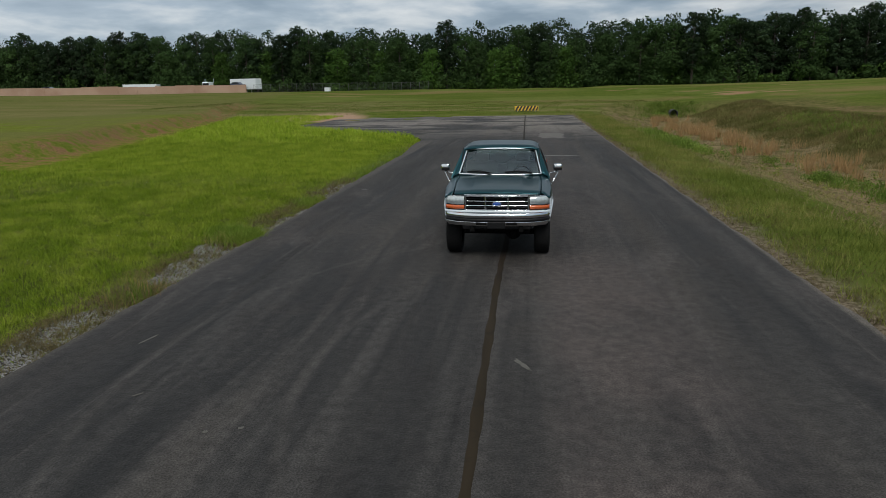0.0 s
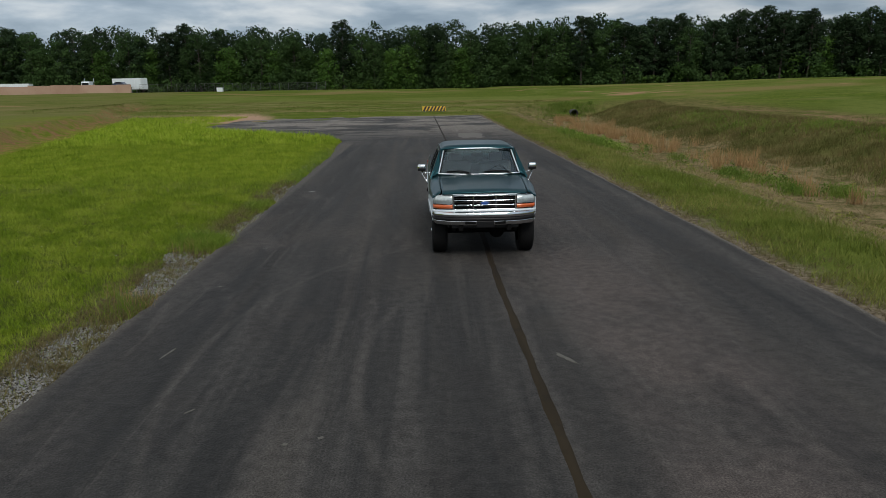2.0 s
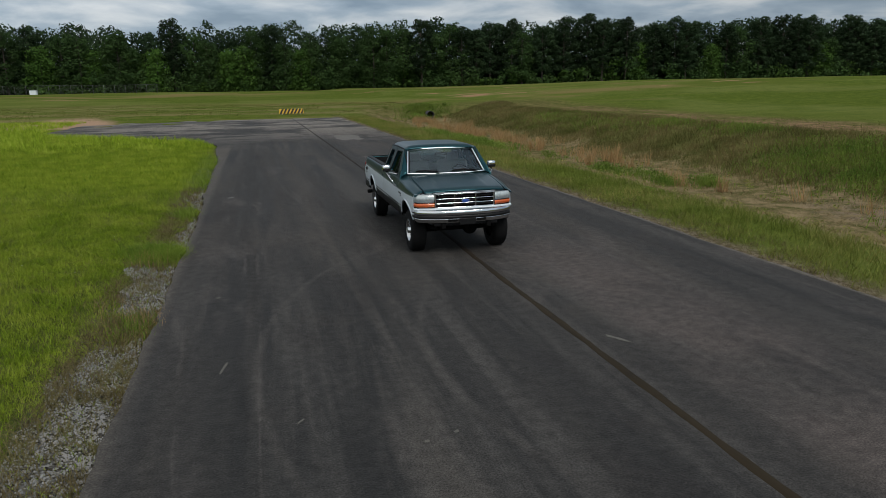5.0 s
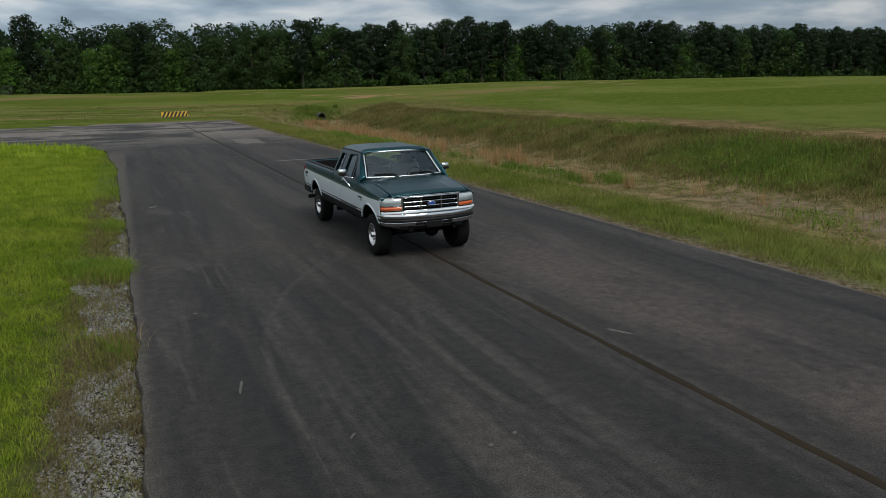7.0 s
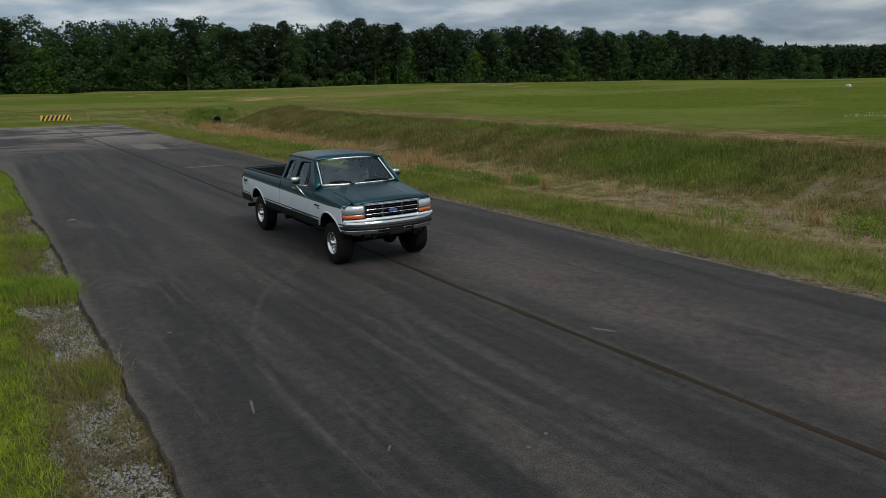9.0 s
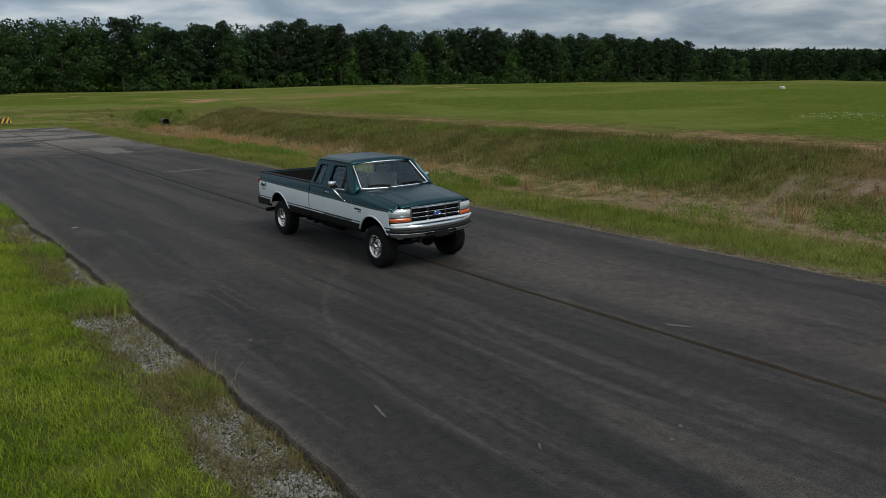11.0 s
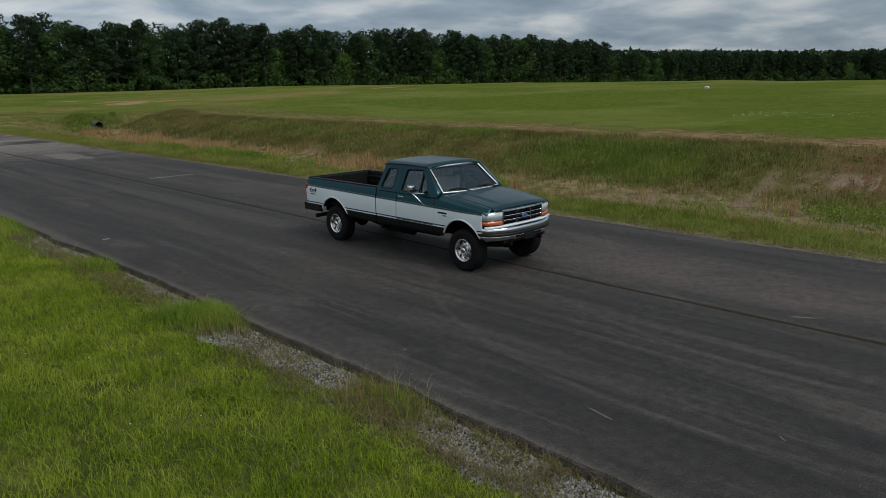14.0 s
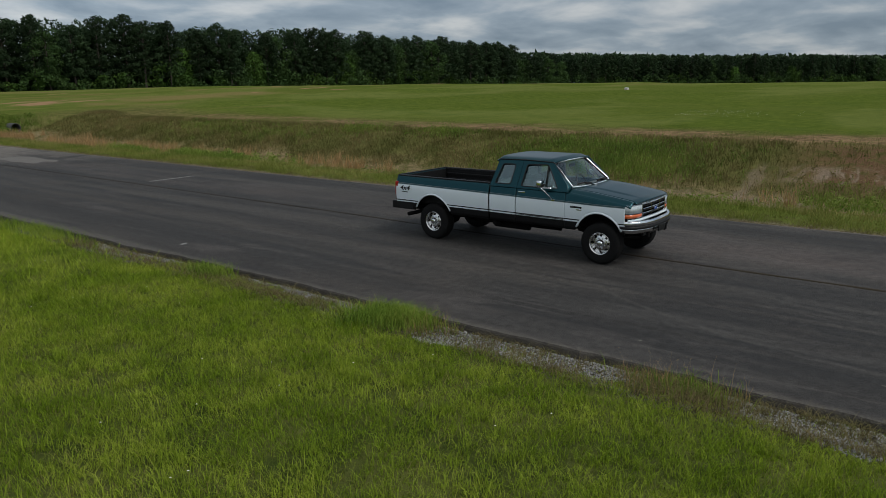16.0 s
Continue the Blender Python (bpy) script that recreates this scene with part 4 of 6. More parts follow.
# roof
ru, rv = np.linspace(-1, 1, 33), np.linspace(0, 1, 37)
roof = []
for t in rv:
    y = 1.10 + 1.30 * t
    edge = min(smooth_step(-0.03, 0.09, t), smooth_step(1.02, 0.94, t))
    roof.append([(0.745 * u, y - 0.045 * (1 - u * u) * (1 - t), 1.802 + (0.02 + 0.060 * edge) * (1 - abs(u) ** 12) + 0.020 * (1 - u * u) * edge) for u in ru])
solid(mesh("roof", *grid(np.array(roof)), green_paint, truck, "dark green roof"), 0.03)
part("headliner", block((-0.70, 1.14, 1.795), (0.70, 2.30, 1.815), 0.005, 1), cream, truck, "pale headliner")
for s in (-1, 1):
    tube("drip_rail", [(s * 0.745, y, z) for y, z in ((0.80, 1.50), (1.10, 1.822), (1.7, 1.84), (2.33, 1.828))], 0.013, black_trim, truck, "black drip rail", sides=6)


# windscreen, curved across
def screen(u, t, out=0.0):
    half = 0.785 + (0.672 - 0.785) * t
    return (half * u, 0.665 + 0.485 * t - 0.115 * (1 - u * u) * (1 - 0.35 * t) - out, 1.382 + 0.422 * t - 0.008 * (1 - u * u) * (1 - t) + 0.025 * (1 - u * u) * t)


us = np.linspace(-1, 1, 25)
pane = mesh("windscreen", *grid(np.array([[screen(u, t) for u in us] for t in np.linspace(0, 1, 12)])), screen_glass, truck, "large tinted windscreen")
pane.visible_shadow = False
loop = [screen(u, 0.0, 0.018) for u in us] + [screen(1, t, 0.018) for t in np.linspace(0.08, 0.92, 8)] + [screen(u, 1.0, 0.018) for u in us[::-1]] + [screen(-1, t, 0.018) for t in np.linspace(0.92, 0.08, 8)]
tube("screen_trim", loop, 0.014, bright_trim, pane, "bright chrome trim", closed=True)
tube("screen_seal", [(x * 0.965, y + 0.006, z) for x, y, z in loop], 0.014, black_trim, pane, "black rubber seal", closed=True, sides=6)
for x0, x1 in ((-0.64, -0.20), (0.10, 0.60)):
    wiper = tube("wiper", [screen(x0 / 0.79, 0.10, 0.035), screen((x0 + x1) / 1.58, 0.135, 0.035), screen(x1 / 0.79, 0.075, 0.03)], 0.016, black_trim, truck, "black wiper blade", sides=6)
    tube("wiper_arm", [screen((x0 + x1) / 1.58, 0.11, 0.045), screen((x1 + 0.04) / 0.79, 0.0, 0.05)], 0.010, black_trim, wiper, sides=6)
for s in (-1, 1):
    tube("a_pillar", [(s * 0.808, 0.73, 1.34), (s * 0.750, 0.99, 1.60), (s * 0.698, 1.20, 1.82)], 0.026, green_paint, truck, "dark green windscreen pillar", sides=10)

# body-coloured fillers between screen and doors
for s in (-1, 1):
    strip = []
    for t in np.linspace(0, 1, 9):
        a = Vector(screen(s, t, 0.0))
        z = 1.30 + 0.53 * t
        y = float(np.interp(z, [1.295, 1.43, 1.83], [0.66, 0.725, 1.10]))
        b = cab_side(s)(y + 0.02, z)
        strip.append([tuple(a.lerp(b, u) + Vector((s * 0.012, -0.012, 0)) * math.sin(u * math.pi)) for u in (0, 0.25, 0.5, 0.75, 1)])
    solid(mesh("pillar_skin", *grid(np.array(strip)), green_paint, truck, "dark green pillar skin"), 0.012, 0.0)

# rear wall with its window
back = sheet([(-0.93, 0.75), (0.93, 0.75), (0.93, 1.30), (0.725, 1.83), (-0.725, 1.83), (-0.93, 1.30)], [rounded([(-0.62, 1.38), (0.62, 1.38), (0.56, 1.74), (-0.56, 1.74)], 0.06)], lambda u, w: Vector((u, 2.43 - max(0, w - 1.30) * 0.20, w)), 0.03, "cab_back", green_paint, truck, "dark green back of the cab")
pane = sheet(rounded([(-0.62, 1.38), (0.62, 1.38), (0.56, 1.74), (-0.56, 1.74)], 0.06), [], lambda u, w: Vector((u, 2.43 - (w - 1.30) * 0.20, w)), 0.005, "rear_window", side_glass, back, "rear window glass")
pane.visible_shadow = False

# inside
part("cab_floor", block((-0.90, 0.55, 0.64), (0.90, 2.40, 0.70), 0.01, 1), interior, truck, "dark carpet floor")
part("firewall", block((-0.90, 0.45, 0.64), (0.90, 0.55, 1.26), 0.01, 1), underbody, truck)
part("dashboard", block((-0.84, 0.58, 1.02), (0.84, 0.98, 1.33), 0.06, 3), interior, truck, "grey dashboard", True)
for x in (-0.42, 0.42):
    seat = part("front_seat", block((x - 0.34, 1.25, 0.72), (x + 0.34, 1.80, 1.0), 0.07, 3), interior, truck, "grey cloth seat", True)
    part("backrest", block((x - 0.33, 1.66, 0.95), (x + 0.33, 1.86, 1.52), 0.07, 3), interior, seat, "", True)
    part("headrest", block((x - 0.14, 1.70, 1.50), (x + 0.14, 1.80, 1.68), 0.04, 3), interior, seat, "", True)
part("rear_bench", block((-0.80, 2.05, 0.72), (0.80, 2.36, 1.40), 0.06, 3), interior, truck, "grey rear bench", True)
wheel_ring = [(0.42 + 0.19 * math.cos(t), 1.06 + 0.09 * math.sin(t), 1.30 + 0.165 * math.sin(t)) for t in np.linspace(0, 2 * math.pi, 28, endpoint=False)]
steer = tube("steering_wheel", wheel_ring, 0.016, black_trim, truck, "black steering wheel", closed=True)
tube("column", [(0.42, 0.85, 1.18), (0.42, 1.06, 1.30)], 0.03, black_trim, steer)
tube("spoke", [(0.24, 1.06, 1.30), (0.60, 1.06, 1.30)], 0.016, black_trim, steer)
part("inside_mirror", block((-0.12, 1.08, 1.68), (0.12, 1.11, 1.74), 0.01), black_trim, truck, "inside mirror")

# cargo bed
RAIL = 1.355
for s in (-1, 1):
    side = flank("bed_side", 2.465, 4.95, lambda y: RAIL - 0.02, s, "dark green and white bed side")
    arch_lip(side, REAR - 0.02, 0.53, 0.60, s, 3.0, 4.9)
    part("rail_cap", block((s * 0.865 - 0.055, 2.47, RAIL - 0.03), (s * 0.865 + 0.055, 4.95, RAIL), 0.012), liner, side, "black rail cap")
    part("inner_wall", block((s * 0.80 - 0.015, 2.48, 0.80), (s * 0.80 + 0.015, 4.90, RAIL - 0.02)), liner, side, "black liner wall")
    for z in (0.95, 1.07, 1.19):
        part("liner_rib", block((s * 0.775 - 0.012, 2.52, z), (s * 0.775 + 0.012, 4.86, z + 0.05), 0.008, 1), liner, side)
    part("wheel_box", block((min(s * 0.55, s * 0.79), 3.48, 0.79), (max(s * 0.55, s * 0.79), 4.40, 1.02), 0.05), liner, side, "black wheel box")
    lamp = part("tail_lamp", block((s * 0.93 - 0.055, 4.90, 0.90), (s * 0.93 + 0.052, 4.985, 1.215), 0.012), red_lens, truck, "red tail lamp")
    part("reverse_lens", block((s * 0.93 - 0.04, 4.982, 1.0), (s * 0.93 + 0.04, 4.99, 1.06), 0.003, 1), lamp_lens, lamp, "clear reversing lens")
    text = bpy.data.curves.new("decal", "FONT")
    text.body, text.size, text.extrude, text.shear = "4x4", 0.145, 0.0015, 0.3
    text.offset, text.space_character = 0.003, 1.05
    text.align_x, text.align_y = "CENTER", "CENTER"
    dummy = new("decal_text", text)
    me = bpy.data.meshes.new_from_object(dummy.evaluated_get(bpy.context.evaluated_depsgraph_get()))
    bpy.data.objects.remove(dummy)
    me.materials.clear()
    me.materials.append(black_trim)
    decal = new("decal", me)
    decal.parent = side
    decal.matrix_local = pose(s * 0.995, 4.70, 1.08, 90, 0, -90 if s < 0 else 90) @ Matrix.Diagonal((1.2, 1, 1, 1))
    tagged(decal, "dark four-wheel-drive decal")
    part("decal_bar", block((s * 0.9945 - 0.002, 4.60, 0.985), (s * 0.9945 + 0.002, 4.78, 1.0)), black_trim, side, "small dark bar")
part("bed_floor", block((-0.82, 2.47, 0.76), (0.82, 4.93, 0.80)), liner, truck, "black bed floor")
for n in range(9):
    x = -0.72 + n * 0.18
    part("floor_rib", block((x - 0.05, 2.52, 0.80), (x + 0.05, 4.88, 0.815), 0.006, 1), liner, truck)
part("bed_front", block((-0.93, 2.465, 0.78), (0.93, 2.50, RAIL), 0.008, 1), liner, truck, "black front wall of the bed")
for z in (0.92, 1.07, 1.22):
    part("bed_front_rib", block((-0.74, 2.50, z), (0.74, 2.52, z + 0.06), 0.008, 1), liner, truck)
gate = part("tailgate", block((-0.87, 4.90, 0.80), (0.87, 4.965, RAIL - 0.01), 0.015), green_paint, truck, "dark green tailgate")
part("gate_liner", block((-0.80, 4.875, 0.82), (0.80, 4.898, RAIL - 0.03), 0.006, 1), liner, gate, "black liner")
part("gate_cap", block((-0.87, 4.895, RAIL - 0.012), (0.87, 4.968, RAIL + 0.006), 0.006, 1), liner, gate, "black cap")
part("gate_panel", block((-0.80, 4.966, 0.84), (0.80, 4.972, 1.12), 0.004, 1), white_paint, gate, "white lower panel")
part("gate_handle", block((-0.14, 4.966, 1.18), (0.14, 4.985, 1.25), 0.008, 1), black_trim, gate)
rear_bumper = part("rear_bumper", block((-0.97, 4.97, 0.60), (0.97, 5.10, 0.775), 0.03), black_trim, truck, "black step bumper")
for s in (-1, 1):
    part("bumper_end", block((s * 0.955 - 0.02, 4.50, 0.60), (s * 0.955 + 0.02, 5.09, 0.77), 0.012), black_trim, rear_bumper)

# front: grille, lamps, panel, bumper
FY = -0.655


def front_y(x):
    return FY + 0.032 * (abs(x) / 0.56) ** 2 - 0.02


panel = []
for z, dy in ((0.845, 0.0), (0.86, -0.012), (0.885, -0.012), (0.895, 0.02)):
    panel.append([(x, front_y(x * 0.7) + dy + 0.085 * smooth_step(0.55, 0.93, abs(x)) - 0.002, z) for x in np.linspace(-0.93, 0.93, 41)])
solid(mesh("front_panel", *grid(np.array(panel)), white_paint, truck, "white panel under the grille"), 0.03)
part("radiator_support", block((-0.88, -0.56, 0.70), (0.88, -0.50, 1.15)), underbody, truck, "dark panel behind the grille")
grille = part("grille", block((-0.55, -0.60, 0.895), (0.55, -0.585, 1.155)), underbody, truck, "chrome grille with black slots")


def bar(name, z0, z1, depth, mats, label, x0=-0.555, x1=0.555, proud=0.0):
    pts = []
    for x in np.linspace(x0, x1, 25):
        f0 = front_y(x) - proud
        pts.append([(x, f0 + depth, z0), (x, f0 + 0.008, z0), (x, f0, z0 + 0.008), (x, f0, z1 - 0.008), (x, f0 + 0.008, z1), (x, f0 + depth, z1)])
    v, f = grid(np.array(pts), True)
    n = len(v)
    return mesh(name, v, f + [tuple(range(6)), tuple(range(n - 6, n))[::-1]], mats, grille, label)


bar("frame_top", 1.128, 1.160, 0.07, chrome, "chrome top bar", -0.565, 0.565, 0.006)
bar("frame_bottom", 0.886, 0.908, 0.07, chrome, "chrome bottom bar", -0.565, 0.565, 0.006)
for z in (0.975, 1.055):
    bar("cross_bar", z - 0.009, z + 0.009, 0.05, chrome, "chrome cross bar")
for z in (0.94, 1.015, 1.092):
    bar("slat", z - 0.005, z + 0.005, 0.03, black_trim, "dark slat", proud=-0.02)
for x in (-0.555, -0.20, 0.20, 0.555):
    w = 0.014 if abs(x) > 0.5 else 0.012
    part("upright", block((x - w, front_y(x) - 0.004, 0.89), (x + w, front_y(x) + 0.06, 1.155), 0.004, 1), chrome, grille, "chrome upright")
oval = [[(0.075 * r * math.cos(t), front_y(0) - 0.012 - h, 1.013 + 0.032 * r * math.sin(t)) for t in np.linspace(0, 2 * math.pi, 28, endpoint=False)] for r, h in ((1.0, -0.01), (1.0, 0.006), (0.9, 0.008), (0.02, 0.009))]
mesh("badge", *grid(np.array(oval), True), blue_badge, grille, "blue oval badge")
rim = [(0.077 * math.cos(t), front_y(0) - 0.018, 1.013 + 0.034 * math.sin(t)) for t in np.linspace(0, 2 * math.pi, 28, endpoint=False)]
tube("badge_rim", rim, 0.005, chrome, grille, "chrome rim", closed=True, sides=6)


def lamp_shell(s, z0, z1, name, mats, label, parent, out=0.0, u0=0.0, u1=1.0):
    """Front lamp glass that wraps round the corner."""
    pts = []
    for u in np.linspace(u0, u1, 22):
        if u < 0.66:
            x, y = 0.575 + (0.865 - 0.575) * u / 0.66, front_y(0.5) + 0.008 + 0.075 * (u / 0.66) ** 2
        else:
            t = (u - 0.66) / 0.34
            x, y = 0.865 + 0.060 * math.sin(t * 1.57), front_y(0.5) + 0.083 + 0.10 * (1 - math.cos(t * 1.57)) + 0.03 * t
        x += out * min(1, u * 1.5)
        pts.append([(s * (x - 0.035), y + 0.05, z0), (s * x, y - out, z0 + 0.006), (s * x, y - out, z1 - 0.006), (s * (x - 0.035), y + 0.05, z1)])
    v, f = grid(np.array(pts))
    return mesh(name, v, [q[::-1] for q in f] if s > 0 else f, mats, parent, label)


for s in (-1, 1):
    lamp = lamp_shell(s, 0.905, 1.150, "headlight", black_trim, "clear headlight with amber corner lens", truck, -0.012)
    lamp_shell(s, 0.995, 1.142, "lens", lamp_lens, "clear ribbed lens", lamp, 0.004)
    lamp_shell(s, 0.908, 0.986, "turn_signal", amber, "amber turn signal", lamp, 0.004)
    lamp_shell(s, 0.985, 0.996, "divider", chrome, "chrome divider", lamp, 0.008)
    lamp_shell(s, 1.140, 1.153, "upper_trim", chrome, "chrome trim", lamp, 0.005, 0.0, 0.9)


# chrome bumper with its black strip, wrapped round the corners
def bumper_line(n=49):
    pts = []
    for u in np.linspace(-1, 1, n):
        a = abs(u)
        if a < 0.78:
            x, y = 0.87 * a / 0.78, -0.805 + 0.215 * (a / 0.78) ** 3.2
        else:
            t = (a - 0.78) / 0.22
            x, y = 0.87 + 0.055 * math.sin(t * 1.57), -0.59 + 0.24 * t ** 1.4
        pts.append((math.copysign(x, u), y))
    return pts


def bumper_band(profile, name, mats, label, parent, lo=None):
    pts = []
    for x, y in bumper_line():
        n = Vector((x * 0.25, -1.0 if abs(x) < 0.87 else -0.35, 0)).normalized() if abs(x) < 0.87 else Vector((math.copysign(1, x), -0.4, 0)).normalized()
        pts.append([(x + n.x * o, y + n.y * o, z) for o, z in profile])
    v, f = grid(np.array(pts))
    return solid(mesh(name, v, f, mats, parent, label), 0.012, -1.0)


bumper = bumper_band([(-0.06, 0.855), (-0.015, 0.862), (0.004, 0.85), (0.010, 0.82), (0.010, 0.785), (0.0, 0.765)], "front_bumper", chrome, "chrome front bumper with black rub strip", truck)
bumper_band([(-0.004, 0.768), (0.018, 0.760), (0.020, 0.735), (0.016, 0.715), (-0.004, 0.708)], "rub_strip", black_trim, "black rubber strip", bumper)
bumper_band([(0.006, 0.710), (0.004, 0.695), (-0.008, 0.655), (-0.022, 0.632), (-0.06, 0.624)], "lower_chrome", chrome, "chrome lower edge", bumper)
part("plate_mount", block((-0.155, -0.824, 0.590), (0.155, -0.795, 0.715), 0.012), black_trim, bumper, "black empty plate mount")
for s in (-1, 1):
    # solid dark block stands for the shade in the bumper opening
    part("air_slot", block((min(s * 0.17, s * 0.36), -0.807, 0.655), (max(s * 0.17, s * 0.36), -0.77, 0.705), 0.008), underbody, bumper, "dark block standing in for a shaded air slot")
    part("bumper_bracket", block((s * 0.42 - 0.04, -0.72, 0.62), (s * 0.42 + 0.04, -0.45, 0.72)), underbody, bumper)
part("valance", block((-0.60, -0.71, 0.565), (0.60, -0.66, 0.64), 0.015), black_trim, truck, "black lower valance")

# chassis
for s in (-1, 1):
    part("frame_rail", block((s * 0.43 - 0.04, -0.75, 0.52), (s * 0.43 + 0.04, 4.95, 0.68), 0.01, 1), underbody, truck, "black frame rail")
    part("wheel_well", block((min(s * 0.50, s * 0.62), -0.45, 0.62), (max(s * 0.50, s * 0.62), 0.55, 1.12), 0.03), underbody, truck, "black inner wheel well")
    part("wheel_well", block((min(s * 0.50, s * 0.56), 3.40, 0.62), (max(s * 0.50, s * 0.56), 4.48, 1.0), 0.03), underbody, truck, "black inner wheel well")
    tube("damper", [(s * 0.60, 0.12, 0.42), (s * 0.56, 0.16, 0.98)], 0.03, steel, truck, "grey damper", sides=10)
    tube("leaf_spring", [(s * 0.55, -0.62, 0.52), (s * 0.55, 0.0, 0.44), (s * 0.55, 0.62, 0.54)], 0.035, underbody, truck, sides=6)
    tube("leaf_spring", [(s * 0.55, 3.25, 0.54), (s * 0.55, 3.94, 0.44), (s * 0.55, 4.65, 0.56)], 0.035, underbody, truck, sides=6)
for y in (FRONT, REAR):
    axle = tube("axle", [(-0.70, y, HUB), (0.70, y, HUB)], 0.05, underbody, truck, "black axle tube", sides=12)
    bm = bmesh.new()
    bmesh.ops.create_icosphere(bm, subdivisions=3, radius=0.15, matrix=pose(-0.18 if y else 0.28, y, HUB))
    part("differential", bm, underbody, axle, "", True)
tube("drive_shaft", [(0.0, 1.9, 0.52), (-0.15, 3.9, 0.42)], 0.045, underbody, truck, sides=10)
part("gearbox", block((-0.22, 0.3, 0.45), (0.22, 1.9, 0.72), 0.06), underbody, truck, "black gearbox")
part("engine_pan", block((-0.30, -0.48, 0.50), (0.30, 0.5, 0.95), 0.05), underbody, truck)
part("fuel_tank", block((0.50, 2.0, 0.46), (0.82, 3.2, 0.68), 0.05), underbody, truck, "black fuel tank")
tube("exhaust_pipe", [(-0.55, 1.0, 0.50), (-0.60, 2.8, 0.50), (-0.62, 3.3, 0.58), (-0.62, 4.3, 0.60), (-0.78, 4.52, 0.52), (-1.0, 4.60, 0.50)], 0.045, underbody, truck, "dark exhaust pipe", sides=12)
tube("muffler", [(-0.60, 1.7, 0.50), (-0.60, 2.5, 0.50)], 0.11, underbody, truck, sides=14)
part("step_bracket", block((-0.93, 2.3, 0.50), (-0.55, 2.38, 0.58), 0.01), underbody, truck)


# wheels
def wheel(x, y, s):
    hub = new("wheel")
    hub.parent = truck
    hub.location = (x, y, HUB)
    if s > 0:
        hub.rotation_euler.z = math.pi
    R, r = 0.395, 0.215
    half = [(-0.135, r), (-0.142, 0.25), (-0.143, 0.31), (-0.135, 0.355), (-0.118, 0.382), (-0.095, 0.392), (-0.05, R), (0.0, R)]
    prof = half + [(-a, b) for a, b in half[::-1][1:]]

    def lobes(n, k):
        groove = 0.0
        if 4 <= n <= 10:
            groove = -0.009 if (k + (n % 2) * 2) % 4 == 0 else 0.0
        if n in (6, 8):
            groove -= 0.002
        return groove
    lathe("tyre", prof, rubber, hub, "black all-terrain tyre", 96, lobes=lobes)
    rim = lathe("rim", [(0.10, 0.205), (-0.128, 0.214), (-0.136, 0.212), (-0.132, 0.200), (-0.115, 0.188), (-0.075, 0.180), (-0.055, 0.172), (-0.070, 0.150), (-0.082, 0.120), (-0.080, 0.085), (-0.088, 0.075), (-0.105, 0.07)], alloy, hub, "polished alloy rim", 48)
    lathe("hub_cap", [(-0.09, 0.07), (-0.135, 0.058), (-0.150, 0.052), (-0.155, 0.035), (-0.156, 0.001)], chrome, hub, "chrome hub", 24)
    for k in range(8):
        t = 2 * math.pi * k / 8
        cy, cz = 0.147 * math.sin(t), 0.147 * math.cos(t)
        # no hole is cut: a dark disc paints the shade inside it
        ring = [[(-0.078 + d, cy + q * math.cos(a), cz + q * math.sin(a)) for a in np.linspace(0, 2 * math.pi, 12, endpoint=False)] for q, d in ((0.022, 0.004), (0.022, 0.0), (0.002, 0.001))]
        mesh("rim_hole", *grid(np.array(ring), True), underbody, rim, "dark round hole")
        t += math.pi / 8
        cy, cz = 0.098 * math.sin(t), 0.098 * math.cos(t)
        ring = [[(-0.080 - d, cy + q * math.cos(a), cz + q * math.sin(a)) for a in np.linspace(0, 2 * math.pi, 6, endpoint=False)] for q, d in ((0.012, 0.0), (0.011, 0.022), (0.001, 0.024))]
        mesh("lug_nut", *grid(np.array(ring), True), steel, rim, smooth=False)
    lathe("brake_drum", [(0.10, 0.02), (0.10, 0.19), (-0.04, 0.19), (-0.04, 0.02)], underbody, hub, "dark brake drum", 24)
    return hub


for y in (FRONT, REAR):
    for s in (-1, 1):
        wheel(s * 0.80, y, s)


# ---- plants ----
def quads_mesh(name, quads, mats, label, category, kind="stuff", parent=None):
    """One mesh out of an n x 4 x 3 array of quads."""
    n = len(quads)
    me = bpy.data.meshes.new(name)
    me.vertices.add(4 * n)
    me.vertices.foreach_set("co", quads.reshape(-1).astype(np.float32))
    me.loops.add(4 * n)
    me.loops.foreach_set("vertex_index", np.arange(4 * n, dtype=np.int32))
    me.polygons.add(n)
    me.polygons.foreach_set("loop_start", np.arange(0, 4 * n, 4, dtype=np.int32))
    me.materials.append(mats)
    me.update(calc_edges=True)
    ob = new(name, me)
    if parent is not None:
        ob.parent = parent
    return tagged(ob, label, category, kind=kind)


def joined_mesh(name, verts, faces, mats, label, category, kind="stuff"):
    """One mesh from vertex and quad index arrays."""
    me = bpy.data.meshes.new(name)
    me.vertices.add(len(verts))
    me.vertices.foreach_set("co", np.asarray(verts, np.float32).reshape(-1))
    me.loops.add(4 * len(faces))
    me.loops.foreach_set("vertex_index", np.asarray(faces, np.int32).reshape(-1))
    me.polygons.add(len(faces))
    me.polygons.foreach_set("loop_start", np.arange(0, 4 * len(faces), 4, dtype=np.int32))
    me.materials.append(mats)
    me.update(calc_edges=True)
    return tagged(new(name, me), label, category, kind=kind)


